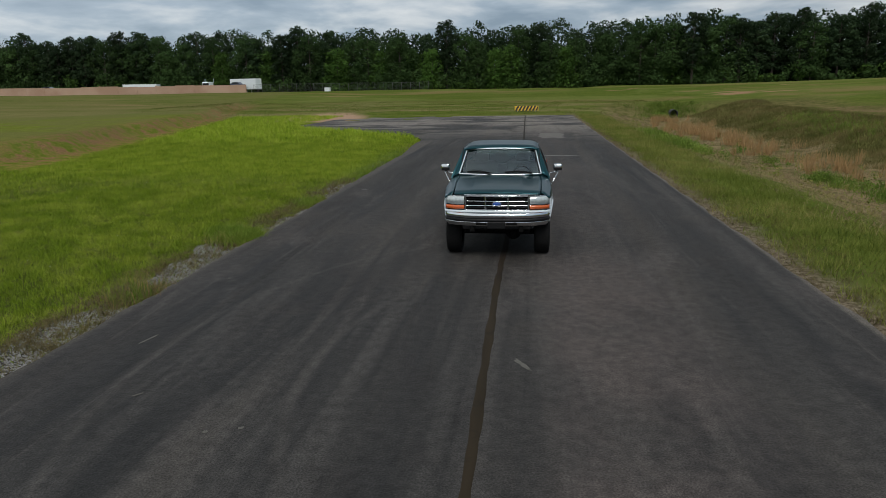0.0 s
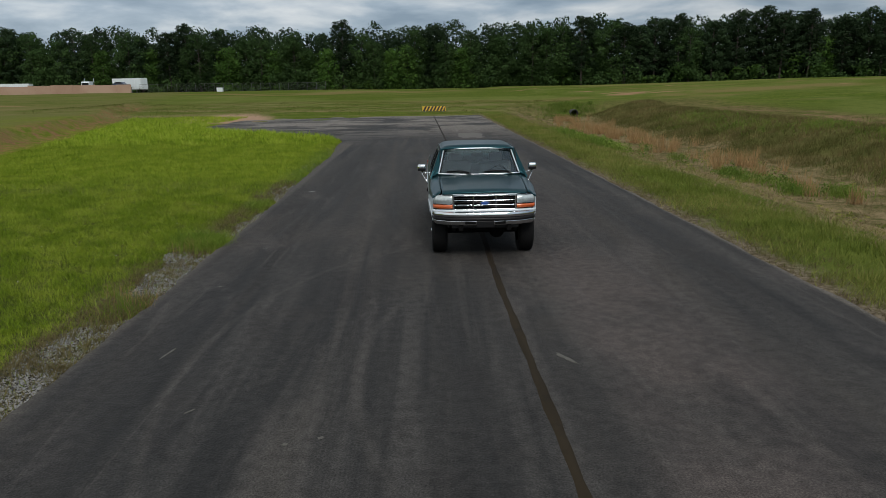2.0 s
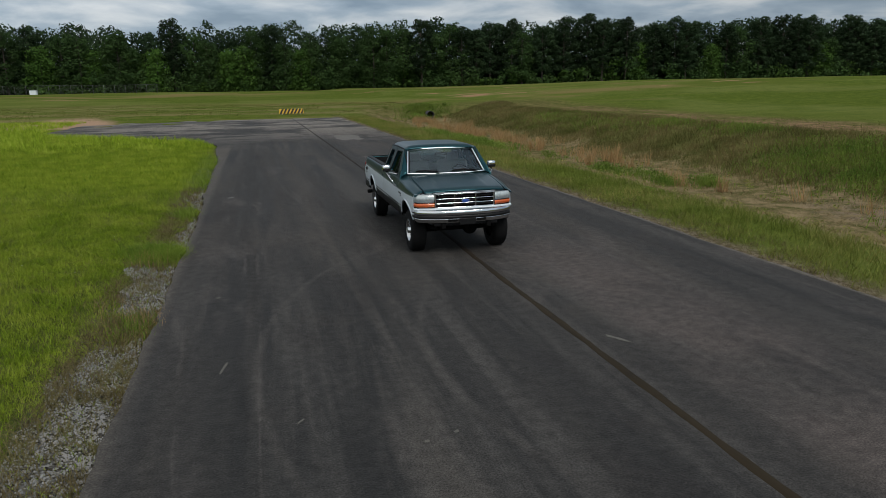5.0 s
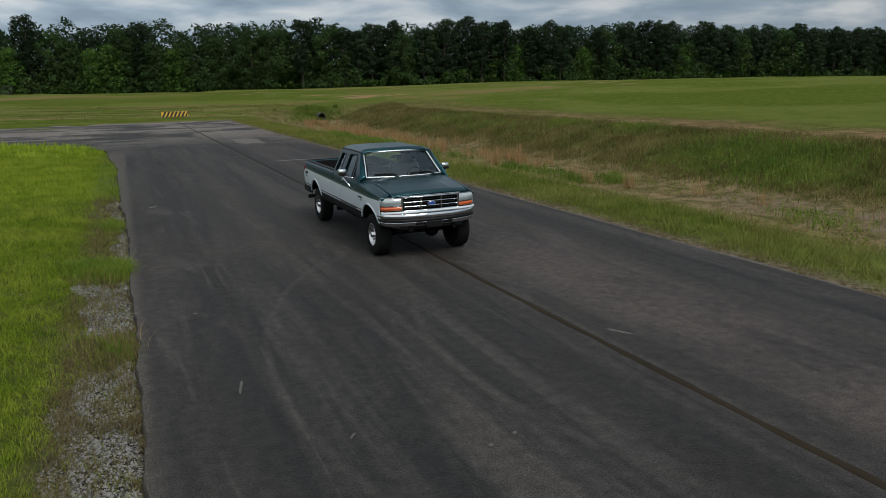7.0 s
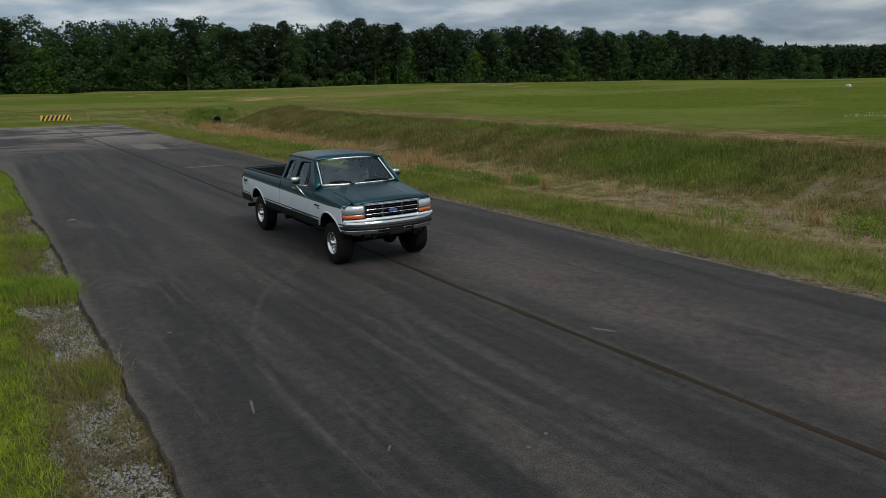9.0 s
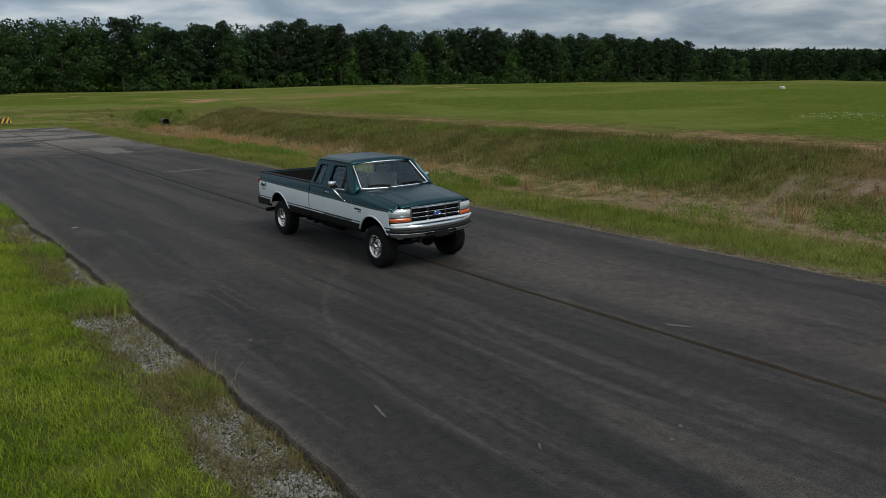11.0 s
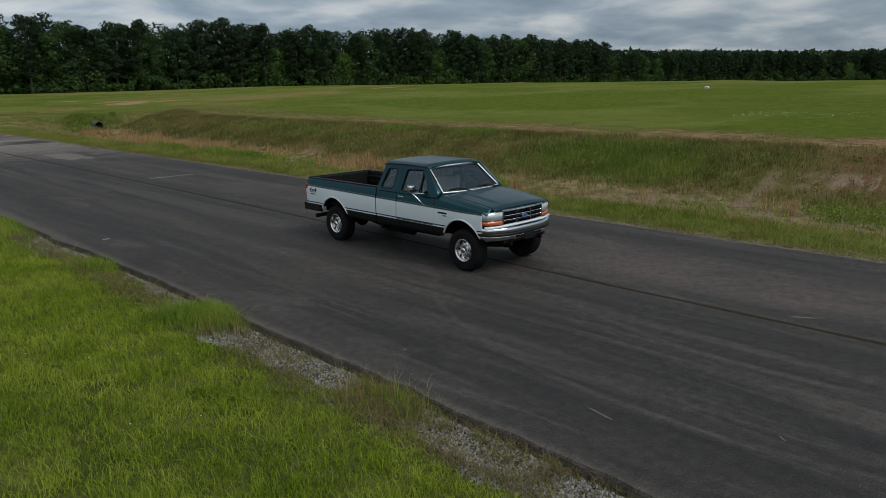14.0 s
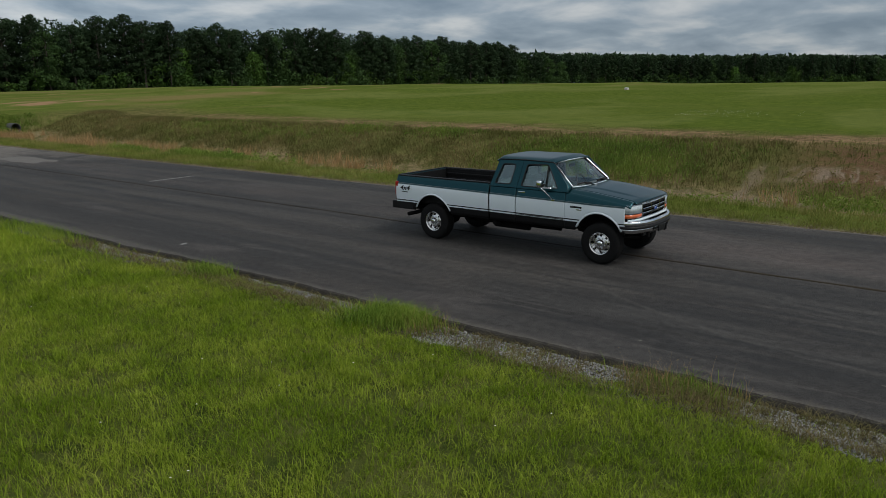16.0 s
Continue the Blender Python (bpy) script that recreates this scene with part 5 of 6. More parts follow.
def leaf_cloud(rng, centres, radii, count, size, flat=0.7, lift=0.0):
    """Small leaf clumps spread over the shells of several lumps."""
    pick = rng.choice(len(centres), count, p=radii ** 2 / (radii ** 2).sum())
    way = rng.normal(0, 1, (count, 3))
    way[:, 2] += lift
    way /= np.linalg.norm(way, axis=1)[:, None]
    p = centres[pick] + way * (radii[pick] * rng.uniform(0.55, 1.05, count))[:, None] * np.array([1, 1, flat])
    facing = way + rng.normal(0, 0.42, (count, 3))
    a = np.cross(facing, rng.normal(0, 1, (count, 3)))
    a /= np.linalg.norm(a, axis=1)[:, None]
    b = np.cross(facing, a)
    b /= np.linalg.norm(b, axis=1)[:, None]
    s = (size * rng.uniform(0.5, 1.4, count))[:, None]
    return np.stack([p - a * s, p + b * s * 0.7, p + a * s, p - b * s * 0.6], 1)


def blades(name, x, y, tall, wide, lean, mats, label, category="grass", seed=0, bent=True):
    """Grass blades rooted at x, y: two bent pieces each, narrowing to the tip."""
    rng = np.random.RandomState(seed)
    n = len(x)
    z = height(x, y) - 0.01
    turn, tip = rng.uniform(0, 6.283, n), rng.uniform(0, 6.283, n)
    tall = tall * rng.uniform(0.55, 1.3, n)
    reach = tall * lean * rng.uniform(0.3, 1.3, n)
    root = np.stack([x, y, z], 1)
    side = np.stack([np.cos(turn), np.sin(turn), 0 * turn], 1) * (wide * rng.uniform(0.6, 1.3, n))[:, None] / 2
    out = np.stack([np.cos(tip), np.sin(tip), 0 * tip], 1)
    mid = root + out * (reach * 0.28)[:, None] + np.array([0, 0, 1]) * (tall * 0.6)[:, None]
    top_p = root + out * reach[:, None] + np.array([0, 0, 1]) * (tall * rng.uniform(0.82, 1.0, n))[:, None]
    if bent:
        v = np.stack([root - side, root + side, mid + side * 0.75, mid - side * 0.75, top_p + side * 0.12, top_p - side * 0.12], 1)
        f = np.array([[0, 1, 2, 3], [3, 2, 4, 5]])[None] + 6 * np.arange(n)[:, None, None]
        return joined_mesh(name, v.reshape(-1, 3), f.reshape(-1, 4), mats, label, category)
    v = np.stack([root - side, root + side, top_p + side * 0.2, top_p - side * 0.2], 1)
    return quads_mesh(name, v, mats, label, category)


def scatter(n, x0, x1, y0, y1, seed, clump=0.0, keep=None):
    rng = np.random.RandomState(seed)
    if clump:
        m = max(1, n // 14)
        cx, cy = rng.uniform(x0, x1, m), rng.uniform(y0, y1, m)
        pick = rng.randint(0, m, n)
        x, y = cx[pick] + rng.normal(0, clump, n), cy[pick] + rng.normal(0, clump, n)
    else:
        x, y = rng.uniform(x0, x1, n), rng.uniform(y0, y1, n)
    ok = np.ones(n, bool) if keep is None else keep(x, y)
    return x[ok], y[ok]


def gravel_strip(x, y):
    """Where crushed stone lies bare along the asphalt."""
    out = left_edge(y) - x
    wide = 0.72 - 0.36 * smooth_step(1.2, 2.2, y) + 0.12 * np.sin(y * 0.9 + 1.0) + 0.08 * np.sin(y * 2.3) + 0.07 * np.sin(y * 5.1 + x * 4.0)
    tuft = np.exp(-((y - 1.10) / 0.5) ** 2) + np.exp(-((y + 3.15) / 0.55) ** 2) + np.exp(-((y - 6.2) / 0.9) ** 2) + 0.8 * np.exp(-((y + 8.6) / 0.4) ** 2)
    return (out > -0.02) & (out < wide * (1 - tuft)) & (y < 10.5)


def meadow(x, y):
    rng = np.random.RandomState(5)
    return (x < left_edge(y) - 0.02) & (~gravel_strip(x, y) | (rng.uniform(0, 1, len(x)) < 0.16))


x, y = scatter(250000, -13.5, -5.0, -11.5, 7.0, 11, 0.06, meadow)
blades("meadow_grass", x, y, 0.095 * (0.55 + 0.45 * smooth_step(0.5, 1.5, left_edge(y) - x)), 0.0062, 0.95, grass_mat, "bright green uneven meadow grass", seed=21)
x, y = scatter(60000, -13.5, -5.0, -11.5, 7.0, 12, 0.0, meadow)
blades("meadow_undergrowth", x, y, 0.07, 0.009, 1.3, verge_mat, "short olive grass under the meadow", seed=22)
x, y = scatter(160000, -24.0, -5.2, -12.0, 30.0, 13, 0.20, lambda a, b: meadow(a, b) & ((a < -12.5) | (b > 6.0)) & ((b < 12) | (a > -21.0 - 0.26 * (b - 20))))
blades("meadow_grass", x, y, 0.14, 0.015, 0.8, grass_mat, "bright green uneven meadow grass", seed=23, bent=False)
x, y = scatter(60000, -52.0, -5.6, 26.0, 62.0, 14, 0.35, lambda a, b: (a < left_edge(b) - 0.1) & (a < -6) & (a > -20.5 - 0.26 * (b - 20)))
blades("distant_meadow_grass", x, y, 0.26, 0.045, 0.6, grass_mat, "green meadow grass farther off", seed=24, bent=False)
# tall tufts at the asphalt edge
xs, ys = [], []
for cx, cy, sx, sy, n in ((-5.48, 1.02, 0.24, 0.30, 4200), (-5.40, -3.15, 0.20, 0.30, 300), (-5.7, 1.4, 0.3, 0.25, 900), (-5.35, -8.6, 0.2, 0.4, 900), (-5.5, 5.6, 0.15, 0.3, 700), (-5.6, 12.5, 0.3, 1.2, 1500), (-5.7, 18.5, 0.3, 2.0, 1600)):
    rng = np.random.RandomState(int(cy * 10) + 200)
    xs.append(cx + rng.normal(0, sx, n))
    ys.append(cy + rng.normal(0, sy, n))
x, y = np.concatenate(xs), np.concatenate(ys)
ok = x < left_edge(y) + 0.10
blades("edge_tuft", x[ok], y[ok], 0.22, 0.008, 0.7, tuft_mat, "fresh green tufts on the asphalt edge", seed=25)
x, y = scatter(15000, -5.95, -5.0, -11.0, 11.0, 15, 0.07, lambda a, b: (a < left_edge(b) + 0.06))
blades("dry_edge_grass", x, y, 0.09, 0.007, 1.4, brown_mat, "dry brown grass along the gravel", seed=26)
# matted dry weeds between the stone patches, and sprigs on the stone
xs, ys = [], []
rng = np.random.RandomState(57)
for cx, cy, sx, sy, n in ((-5.45, -3.15, 0.24, 0.34, 2400), (-5.15, -3.0, 0.10, 0.22, 700), (-5.85, -4.6, 0.09, 0.8, 800), (-5.85, -6.6, 0.09, 1.0, 900), (-5.4, 0.45, 0.3, 0.07, 500), (-5.95, -1.4, 0.07, 0.7, 500), (-5.35, -5.3, 0.22, 0.10, 420), (-5.75, 3.8, 0.16, 1.2, 1300), (-5.5, 6.2, 0.2, 0.5, 600), (-5.75, 9.0, 0.2, 1.5, 800), (-5.9, 23.0, 0.3, 2.5, 900)):
    xs.append(cx + rng.normal(0, sx, n))
    ys.append(cy + rng.normal(0, sy, n))
for k in range(46):
    cy = rng.uniform(-8.5, 0.2)
    cx = left_edge(cy) - abs(rng.normal(0.05, 0.28))
    n = rng.randint(14, 46)
    xs.append(cx + rng.normal(0, 0.035, n))
    ys.append(cy + rng.normal(0, 0.045, n))
x, y = np.concatenate(xs), np.concatenate(ys)
ok = x < left_edge(y) + 0.12
blades("matted_weeds", x[ok], y[ok], 0.11, 0.0065, 1.7, brown_mat, "matted dry weeds on the asphalt edge", seed=28)
# uneven taller clumps standing out of the meadow
rng = np.random.RandomState(58)
cx, cy = rng.uniform(-13.5, -5.4, 3400), rng.uniform(-11.5, 8.0, 3400)
pick = rng.randint(0, 3400, 62000)
big = rng.uniform(0.5, 1.25, 3400)[pick] ** 1.5
x, y = cx[pick] + rng.normal(0, 0.05, len(pick)), cy[pick] + rng.normal(0, 0.05, len(pick))
ok = (x < left_edge(y) - 0.05) & ~gravel_strip(x, y)
blades("meadow_clump", x[ok], y[ok], 0.15 * big[ok] * (0.4 + 0.6 * smooth_step(0.5, 1.5, left_edge(y[ok]) - x[ok])), 0.0065, 0.75, grass_mat, "taller clumps of meadow grass", seed=29)
# fine seed stalks
x, y = scatter(420, -5.8, -5.1, -4.2, 1.8, 16, 0.15, lambda a, b: (np.abs(b - 1.0) < 0.9) | (np.abs(b + 3.15) < 0.7))
blades("seed_stalk", x, y, 0.34, 0.003, 0.5, reed_mat, "thin dry seed stalks", seed=27)
# little white blooms in the meadow
rng = np.random.RandomState(31)
bx, by = rng.uniform(-12.5, -6.5, 90), rng.uniform(-9, 9, 90)
c = np.stack([bx, by, height(bx, by) + rng.uniform(0.10, 0.2, 90)], 1)
a = np.array([[-1, -1, 0.2], [1, -1, 0], [1, 1, 0.2], [-1, 1, 0]]) * 0.008
quads_mesh("meadow_bloom", c[:, None] + a[None], bloom_mat, "tiny white meadow blooms", "flowers")
bx, by = 50.5 + rng.normal(0, 2.2, 360), rng.uniform(6.5, 16, 360)
c = np.stack([bx, by, height(bx, by) + 0.12], 1)
a = np.array([[-1, 0, -1], [1, 0.4, -1], [1, 0, 1], [-1, -0.4, 1]]) * 0.028
quads_mesh("field_bloom", c[:, None] + a[None], bloom_mat, "white blooms scattered in the field", "flowers")

# crushed stone
x, y = scatter(48000, -6.4, -5.0, -11.5, 10.0, 41, 0.0, gravel_strip)
rng = np.random.RandomState(42)
n = len(x)
size = rng.uniform(0.004, 0.0125, n) * (1 + (rng.uniform(0, 1, n) > 0.97) * 0.9)
centre = np.stack([x, y, height(x, y) + size * 0.25], 1)
corners = np.array([[-1, -1, -0.7], [1, -1, -0.7], [1, 1, -0.7], [-1, 1, -0.7], [-0.6, -0.7, 0.7], [0.7, -0.6, 0.7], [0.6, 0.7, 0.7], [-0.7, 0.6, 0.7]])
v = corners[None] * rng.uniform(0.5, 1.25, (n, 8, 3)) * size[:, None, None]
t = rng.uniform(0, 6.283, n)
v = np.stack([v[..., 0] * np.cos(t)[:, None] - v[..., 1] * np.sin(t)[:, None], v[..., 0] * np.sin(t)[:, None] + v[..., 1] * np.cos(t)[:, None], v[..., 2]], -1) + centre[:, None]
f = np.array([[0, 1, 5, 4], [1, 2, 6, 5], [2, 3, 7, 6], [3, 0, 4, 7], [4, 5, 6, 7]])[None] + 8 * np.arange(n)[:, None, None]
joined_mesh("gravel", v.reshape(-1, 3), f.reshape(-1, 4), stone_mat, "pale crushed stone beside the asphalt", "gravel")

# verge, ditch and bank across the road
def thin_by(seed, share):
    """Keeps a share of the roots that changes from place to place."""
    return lambda a, b: np.random.RandomState(seed).uniform(0, 1, len(a)) < share(a, b)


x, y = scatter(95000, 4.9, 10.5, -16.0, 62.0, 51, 0.20, thin_by(6, lambda a, b: (a > right_edge(b) + 0.03) * (0.12 + 0.88 * smooth_step(0.25, 1.1, a - right_edge(b) + 0.35 * waves(a, b, 2.5, 9))) * (1 - 0.86 * smooth_step(6.9, 8.6, a + 1.3 * waves(a, b, 7.0, 10)))))
blades("verge_grass", x, y, 0.13, 0.015, 0.95, verge_mat, "patchy green verge grass", seed=61, bent=False)
x, y = scatter(15000, 4.86, 6.2, -16.0, 40.0, 58, 0.12, lambda a, b: a > right_edge(b) - 0.04)
blades("dry_verge_grass", x, y, 0.08, 0.012, 1.5, brown_mat, "dead brown grass along the asphalt", seed=71, bent=False)
# tall uneven tufts in the verge
rng = np.random.RandomState(59)
cx, cy = 5.2 + 2.5 * rng.uniform(0, 1, 1500), rng.uniform(-16, 62, 1500)
big = rng.uniform(0.35, 1.0, 1500) ** 1.6
pick = rng.randint(0, 1500, 36000)
blades("verge_tuft", cx[pick] + rng.normal(0, 0.14, len(pick)), cy[pick] + rng.normal(0, 0.14, len(pick)), 0.30 * big[pick], 0.013, 0.55, verge_mat, "taller weedy tufts in the verge", seed=72, bent=False)
# dead thatch on the ditch floor
x, y = scatter(60000, 7.4, 19.5, -22.0, 66.0, 60, 0.30)
blades("ditch_thatch", x, y, 0.10, 0.024, 1.8, thatch_mat, "flattened dead grass in the ditch", seed=73, bent=False)
# weeds on the rising bank
x, y = scatter(110000, 16.6, 25.8, -22.0, 70.0, 52, 0.26, thin_by(7, lambda a, b: smooth_step(16.8, 19.4, a + 1.5 * waves(a, b, 7.0, 11)) * (1 - 0.6 * smooth_step(24.5, 27.0, a)) * (1 - 0.86 * smooth_step(3.5, 0.0, b) * smooth_step(18.0, 19.5, a)) * (1 - 0.9 * np.exp(-((b - 2.4) / 0.6) ** 2) * smooth_step(21.2, 20.2, a))))
blades("bank_weeds", x, y, 0.27, 0.024, 0.55, weed_mat, "olive and brown weeds on the ditch bank", seed=62, bent=False)
xs, ys = [], []
rng = np.random.RandomState(53)
for cx, cy, sx, sy, n in ((20.4, 12.0, 1.2, 2.4, 2600), (20.0, 7.6, 1.0, 1.5, 2000), (22.3, 10.5, 0.7, 3.2, 1500), (23.3, 29.5, 0.7, 1.2, 800), (23.6, 22.5, 0.7, 1.3, 800), (21.8, 37.0, 1.0, 2.5, 700), (15.4, 71.2, 1.6, 0.7, 1600), (17.0, 71.6, 1.5, 0.8, 1200), (8.3, 27.0, 0.5, 0.8, 900), (8.6, 24.0, 0.4, 0.8, 500), (8.5, 33.5, 0.5, 1.2, 600), (13.7, 14.5, 0.35, 0.6, 320), (15.0, 13.2, 0.35, 0.5, 320), (13.4, 18.5, 0.5, 1.2, 420), (14.6, 2.6, 0.5, 0.8, 220), (15.8, -2.5, 0.8, 1.6, 420), (17.6, -1.5, 0.9, 1.4, 520), (22.0, 46.0, 1.2, 3.0, 900)):
    xs.append(cx + rng.normal(0, sx, n))
    ys.append(cy + rng.normal(0, sy, n))
blades("lush_weeds", np.concatenate(xs), np.concatenate(ys), 0.40, 0.026, 0.4, lush_mat, "taller lush green weeds on the bank", "weeds", 63, False)


def bushy(name, xs, ys, tall, per, size, mats, label, seed):
    """Low leafy plants: a cloud of small leaves on each root."""
    rng = np.random.RandomState(seed)
    x, y = np.concatenate(xs), np.concatenate(ys)
    lumps = np.stack([x, y, height(x, y) + tall * 0.5], 1)
    return quads_mesh(name, leaf_cloud(rng, lumps, tall * rng.uniform(0.4, 0.9, len(x)), per * len(x), size, 0.9), mats, label, "weeds")


pick = np.random.RandomState(8)
few = [pick.choice(len(q), max(8, len(q) // 7), replace=False) for q in xs]
bushy("leafy_weeds", [q[k] for q, k in zip(xs, few)], [q[k] for q, k in zip(ys, few)], 0.32, 12, 0.036, lush_mat, "leafy green weeds on the bank", 67)
bushy("culvert_bushes", [16.0 + pick.normal(0, 1.6, 34)], [72.2 + pick.normal(0, 0.6, 34)], 0.45, 40, 0.07, lush_mat, "leafy green bushes over the culvert", 66)
bushy("culvert_bushes", [15.1 + pick.normal(0, 0.35, 12)], [69.4 + pick.normal(0, 0.3, 12)], 0.6, 60, 0.06, lush_mat, "leafy green bush beside the culvert", 64)
bushy("verge_bushes", [np.concatenate([8.2 + pick.normal(0, 0.3, 12), 8.5 + pick.normal(0, 0.25, 8), 8.3 + pick.normal(0, 0.3, 7)])], [np.concatenate([27.0 + pick.normal(0, 0.5, 12), 24.0 + pick.normal(0, 0.4, 8), 20.5 + pick.normal(0, 0.5, 7)])], 0.42, 70, 0.04, lush_mat, "dark leafy bushes on the verge", 62)
bushy("ditch_bushes", [np.concatenate([13.5 + pick.normal(0, 0.35, 9), 14.6 + pick.normal(0, 0.3, 8), 15.0 + pick.normal(0, 0.3, 8), 13.2 + pick.normal(0, 0.3, 8), 13.6 + pick.normal(0, 0.4, 8), 16.2 + pick.normal(0, 0.4, 8)])], [np.concatenate([19.5 + pick.normal(0, 0.7, 9), 17.2 + pick.normal(0, 0.5, 8), 13.6 + pick.normal(0, 0.4, 8), 26.0 + pick.normal(0, 0.8, 8), 33.0 + pick.normal(0, 0.9, 8), -1.6 + pick.normal(0, 0.5, 8)])], 0.42, 60, 0.04, lush_mat, "small leafy green bushes in the ditch", 65)
px = pick.uniform(17.8, 24.5, 2100)
py = pick.uniform(-20, 69, 2100)
bushy("brown_weeds", [px], [py], 0.24, 12, 0.04, weed_mat, "low brown and olive weeds on the bank", 68)
px = pick.uniform(10.0, 17.0, 420)
py = pick.uniform(-18, 69, 420)
bushy("ditch_weeds", [px], [py], 0.24, 14, 0.04, verge_mat, "scattered green weeds in the ditch", 69)
xs, ys = [], []
tufts = [(14.2, 11.2), (15.4, 8.3), (15.9, 5.8), (16.2, 1.1), (15.8, 0.1), (13.9, 13.6), (14.4, 15.4), (16.6, -3.5), (14.9, -5.5)]
for k in range(120):
    cy = 18.0 + 48.0 * rng.uniform(0, 1) ** 0.8
    tufts.append((14.5 + rng.normal(0, 0.8) + (1.8 if rng.uniform() < 0.25 else 0) - 0.5 * smooth_step(40, 60, cy), cy))
for cx, cy in tufts:
    m = rng.randint(22, 60)
    s = rng.uniform(0.08, 0.26)
    xs.append(cx + rng.normal(0, s, m))
    ys.append(cy + rng.normal(0, s, m))
blades("broom_sedge", np.concatenate(xs), np.concatenate(ys), 0.72, 0.030, 0.35, reed_mat, "dry orange broom sedge in the ditch", "dry grass", 64, False)
x, y = scatter(14000, 25.0, 36.0, -15.0, 60.0, 55, 0.5)
blades("field_grass", x, y, 0.07, 0.035, 0.9, field_mat, "green grass of the far field", seed=65, bent=False)
x, y = scatter(16000, -45.0, 20.0, 63.0, 95.0, 56, 0.5, lambda a, b: b > ROAD_END + 0.6)
blades("end_grass", x, y, 0.14, 0.05, 0.9, verge_mat, "grass past the end of the asphalt", seed=66, bent=False)


# ---- woods ----
def crown(rng, kind, tall):
    """Lumps of foliage inside a rounded envelope."""
    if kind == "pine":
        n, low, wide, r = 44, 0.24, 0.195, rng.uniform(1.4, 2.2, 44)
    else:
        n, low, wide, r = 40, 0.08, 0.265, rng.uniform(1.6, 2.7, 40)
    t = (np.arange(n) + rng.uniform(0, 1, n)) / n
    z = tall * (low + (0.965 - low) * t) - 0.6 * r
    reach = tall * wide * np.sqrt(np.clip(1 - np.abs(2 * t - 0.85) ** 2.6 / 1.5, 0.10, 1))
    ang = np.arange(n) * 2.4 + rng.uniform(-0.5, 0.5, n)
    off = reach * np.sqrt(rng.uniform(0.05, 1.0, n))
    return np.stack([off * np.cos(ang), off * np.sin(ang), z], 1), r, 0.62 if kind == "pine" else 0.75


def trunk_mesh(rng, centres, tall, lean):
    """A tapered trunk with limbs out to the crown's lumps."""
    verts, faces = [], []

    def limb(p0, p1, r0, r1, sides=6):
        b = len(verts)
        for p, r in ((p0, r0), ((p0 + p1) / 2 + np.array([rng.normal(0, 0.06), rng.normal(0, 0.06), 0.1]), (r0 + r1) / 2), (p1, r1)):
            for k in range(sides):
                t = 6.283 * k / sides
                verts.append((p[0] + r * math.cos(t), p[1] + r * math.sin(t), p[2]))
        for i in range(2):
            for k in range(sides):
                faces.append((b + i * sides + k, b + i * sides + (k + 1) % sides, b + (i + 1) * sides + (k + 1) % sides, b + (i + 1) * sides + k))
    tip = np.array([lean, lean * 0.5, tall * 0.93])
    limb(np.array([0, 0, -0.5]), tip, 0.017 * tall, 0.05, 8)
    for c in centres:
        z0 = c[2] * 0.86
        base = np.array([lean * z0 / tall, lean * 0.5 * z0 / tall, z0])
        limb(base, np.array(c, float), 0.12 * (1 - z0 / tall) + 0.05, 0.03, 4)
    me = bpy.data.meshes.new("trunk")
    me.from_pydata([tuple(map(float, q)) for q in verts], [], faces)
    me.materials.append(bark_mat)
    return me


def make_tree(kind, tall, seed, count, mats):
    rng = np.random.RandomState(seed)
    c, r, flat = crown(rng, kind, tall)
    q = leaf_cloud(rng, c, r, int(count * 2.3), 0.31, flat, 0.35)
    return c, q, trunk_mesh(rng, c, tall, rng.normal(0, 0.25))


KINDS = [("pine", 24.0, 1, 2200, pine_mat), ("pine", 26.0, 2, 2200, pine_mat), ("pine", 22.0, 3, 2100, pine_mat), ("pine", 25.0, 4, 2200, pine_mat),
         ("broad", 20.0, 5, 2200, broad_mat), ("broad", 22.0, 6, 2200, broad_mat), ("broad", 18.0, 7, 2100, broad_mat), ("broad", 15.0, 8, 1900, fresh_mat)]
LABELS = {"pine": "tall dark pine with a ragged crown at the wood's edge", "broad": "dense dark green broadleaf tree at the wood's edge"}
grown = [make_tree(*k) for k in KINDS]
EDGE = [(-330, 244), (-212, 236), (-142, 224), (-42, 226), (22, 230), (115, 200), (205, 190), (322, 188), (430, 135), (540, 40), (600, -60)]


def along(step, back, seed):
    """Places along the wood's edge, so far behind it."""
    rng, out = np.random.RandomState(seed), []
    for (x0, y0), (x1, y1) in zip(EDGE, EDGE[1:]):
        long = math.hypot(x1 - x0, y1 - y0)
        nx, ny = -(y1 - y0) / long, (x1 - x0) / long
        for k in np.arange(0, long, step):
            t = (k + rng.uniform(-0.35, 0.35) * step) / long
            d = back + rng.uniform(-2.2, 2.2)
            out.append((x0 + (x1 - x0) * t + nx * d, y0 + (y1 - y0) * t + ny * d))
    return out


def kind_of(k):
    return KINDS[k][0]


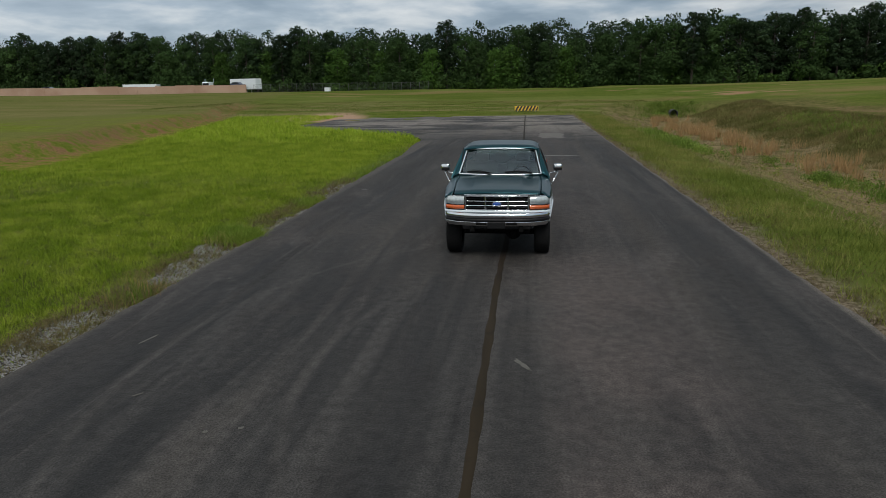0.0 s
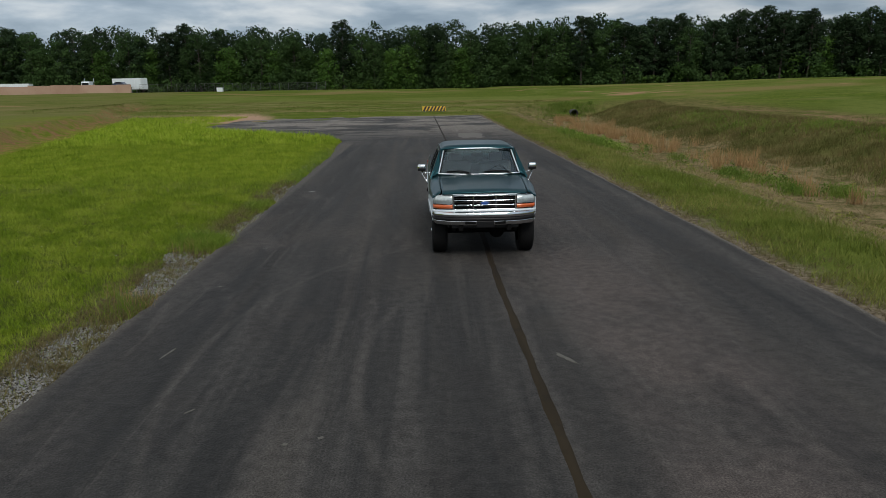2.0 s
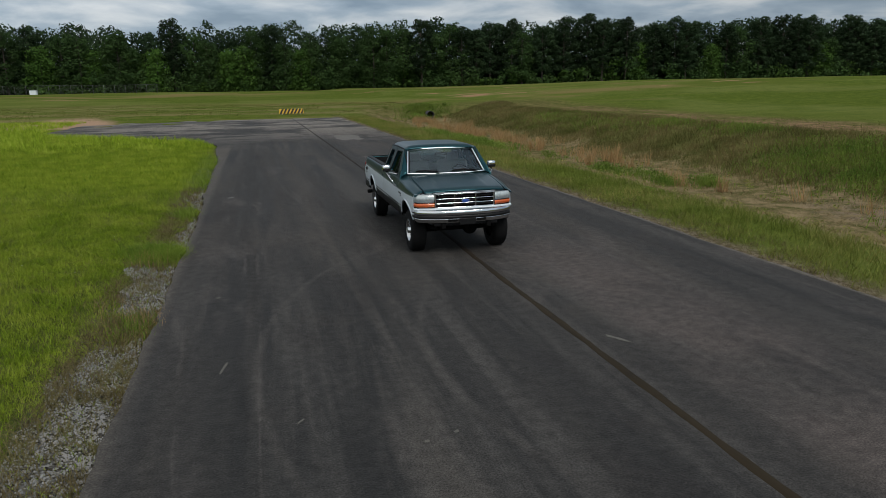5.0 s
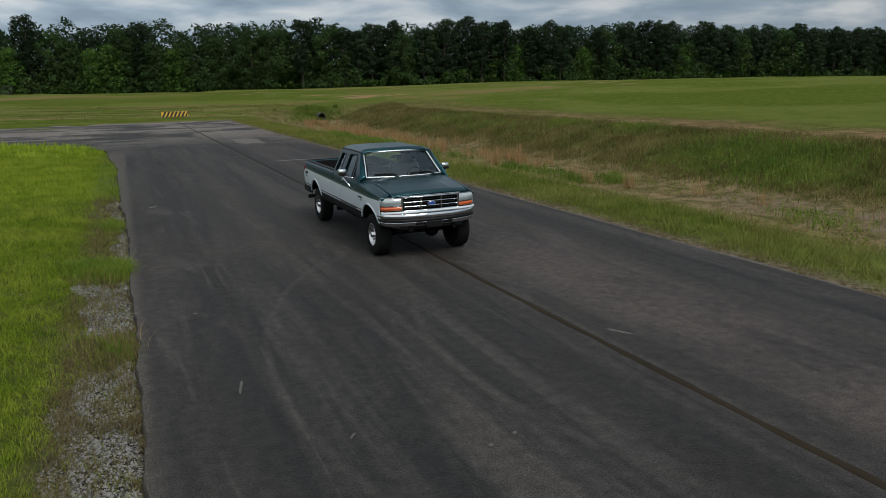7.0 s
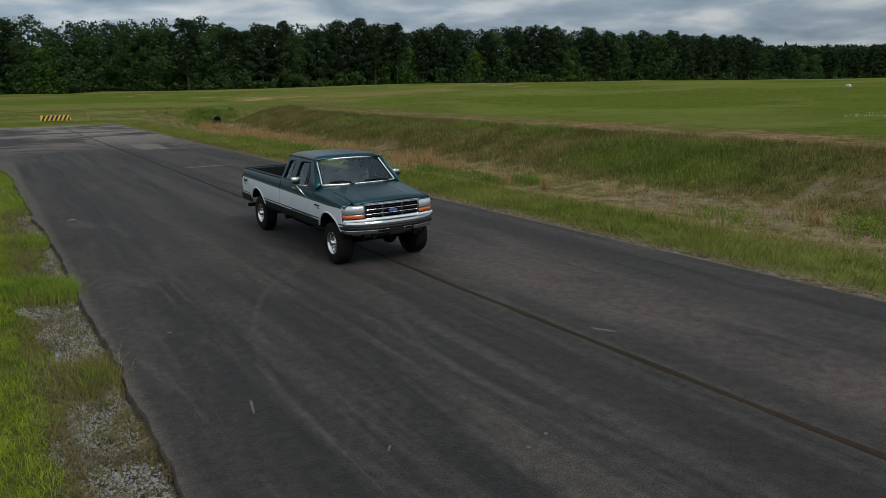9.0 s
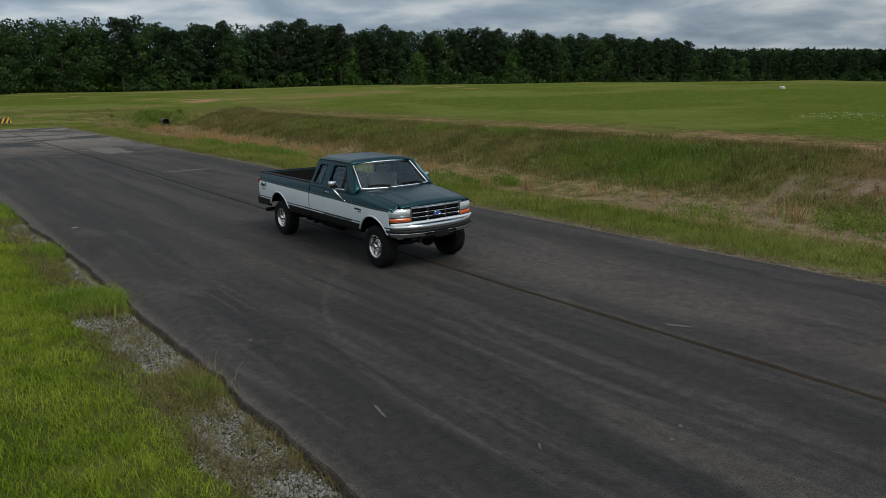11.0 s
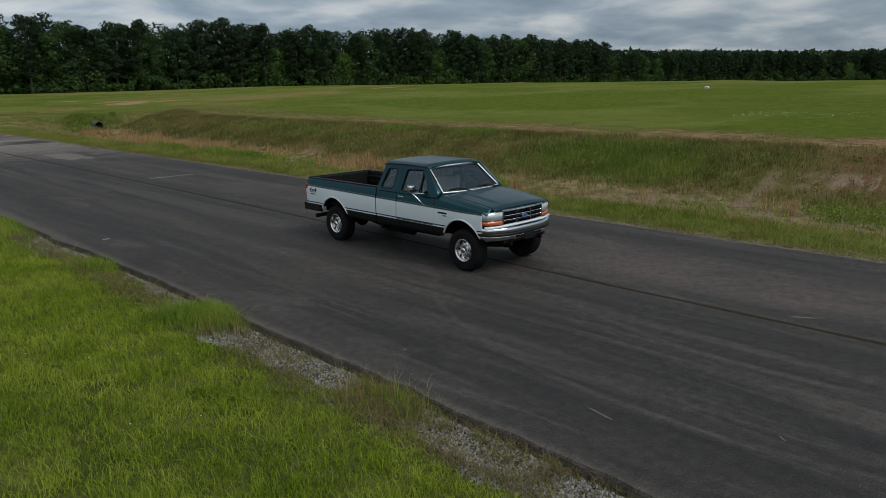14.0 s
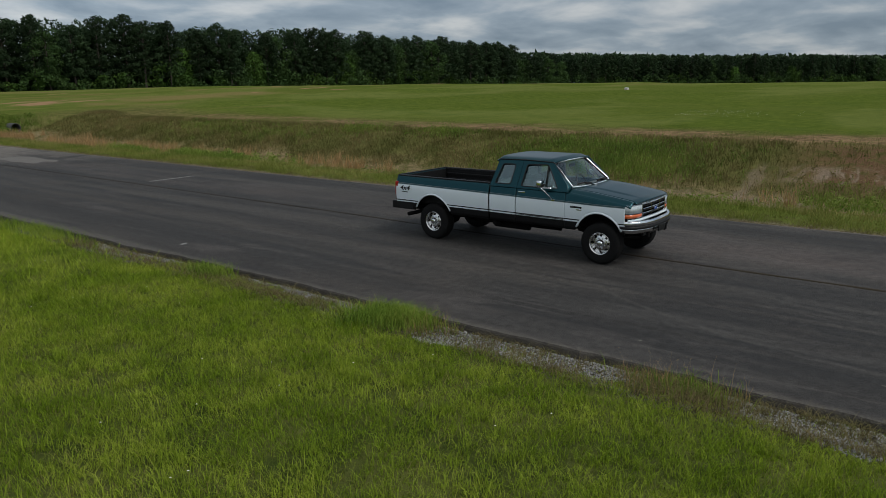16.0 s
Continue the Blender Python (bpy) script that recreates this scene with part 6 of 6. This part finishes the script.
rng = np.random.RandomState(77)
first = {}
for x, y in along(4.9, 0.0, 78):
    pines = 0.80 if x > 60 else 0.36
    k = rng.randint(0, 4) if rng.uniform() < pines else rng.randint(4, 8)
    big = rng.uniform(0.89, 0.99) * (0.91 if x < -90 else 0.97 if x < 60 else 0.92 if x < 300 else 0.76) * (1.03 if kind_of(k) == "broad" else 1.0)
    m = pose(x, y, float(height(x, y)) - 0.1, 0, 0, rng.uniform(0, 360)) @ Matrix.Diagonal((big * rng.uniform(0.9, 1.15), big * rng.uniform(0.9, 1.15), big, 1))
    kind = KINDS[k][0]
    tree = thing("pine_tree" if kind == "pine" else "broadleaf_tree", LABELS[kind], "tree", "trees along the wood's edge")
    tree.matrix_basis = m
    if k not in first:
        stem = new("trunk", grown[k][2])
        stem.parent = tree
        leaves = quads_mesh("crown", grown[k][1], KINDS[k][4], "", "", "", tree)
        first[k] = leaves.data
    else:
        new("trunk", grown[k][2]).parent = tree
        new("crown", first[k]).parent = tree

# deeper rows and the brush under them
rows = []
for n, back in enumerate((5.0, 10.0, 17.0)):
    for x, y in along(4.4, back, 90 + n):
        k = rng.randint(0, 4) if rng.uniform() < (0.85 if x > 60 else 0.5) else rng.randint(4, 7)
        q = grown[k][1]
        q = q[rng.choice(len(q), 900, replace=False)]
        mid = q.mean(1, keepdims=True)
        q = mid + (q - mid) * 1.45
        big, t = rng.uniform(0.86, 0.98) * (0.91 if x < -90 else 0.97 if x < 60 else 0.92 if x < 300 else 0.77) * (1.03 if kind_of(k) == "broad" else 1.0), rng.uniform(0, 6.283)
        q = np.stack([q[..., 0] * math.cos(t) - q[..., 1] * math.sin(t), q[..., 0] * math.sin(t) + q[..., 1] * math.cos(t), q[..., 2]], -1) * big
        rows.append(q + np.array([x, y, float(height(x, y))]))
spot = np.array(along(0.026, 15.0, 95))
n = len(spot)
p = np.concatenate([spot + rng.normal(0, 2.5, (n, 2)), np.zeros((n, 1))], 1)
p[:, 2] = height(p[:, 0], p[:, 1]) + rng.uniform(0.2, 17.5, n)
p[: n // 2, 2] = height(p[: n // 2, 0], p[: n // 2, 1]) + rng.uniform(-0.9, 7.0, n // 2)
a, b = rng.normal(0, 0.85, (n, 3)), rng.normal(0, 0.85, (n, 3))
rows.append(np.stack([p - a, p + b, p + a, p - b], 1))
quads_mesh("woods", np.concatenate(rows), pine_mat, "dense dark woods behind the field", "woods")
brush = []
for x, y in along(2.6, -2.6, 99):
    tall = rng.uniform(2.0, 8.0)
    lumps = np.stack([rng.normal(0, 1.1, 6), rng.normal(0, 1.0, 6), tall * rng.uniform(0.05, 0.9, 6)], 1)
    brush.append(leaf_cloud(rng, lumps, np.full(6, tall * 0.24 + 0.4), 200, 0.36, 0.9) + np.array([x, y, float(height(x, y))]))
pick = rng.uniform(0, 1, len(brush)) < 0.3
quads_mesh("brush", np.concatenate([b for b, p in zip(brush, pick) if p]), fresh_mat, "fresh green brush at the foot of the woods", "brush")
quads_mesh("undergrowth", np.concatenate([b for b, p in zip(brush, pick) if not p]), broad_mat, "dark undergrowth at the foot of the woods", "brush")
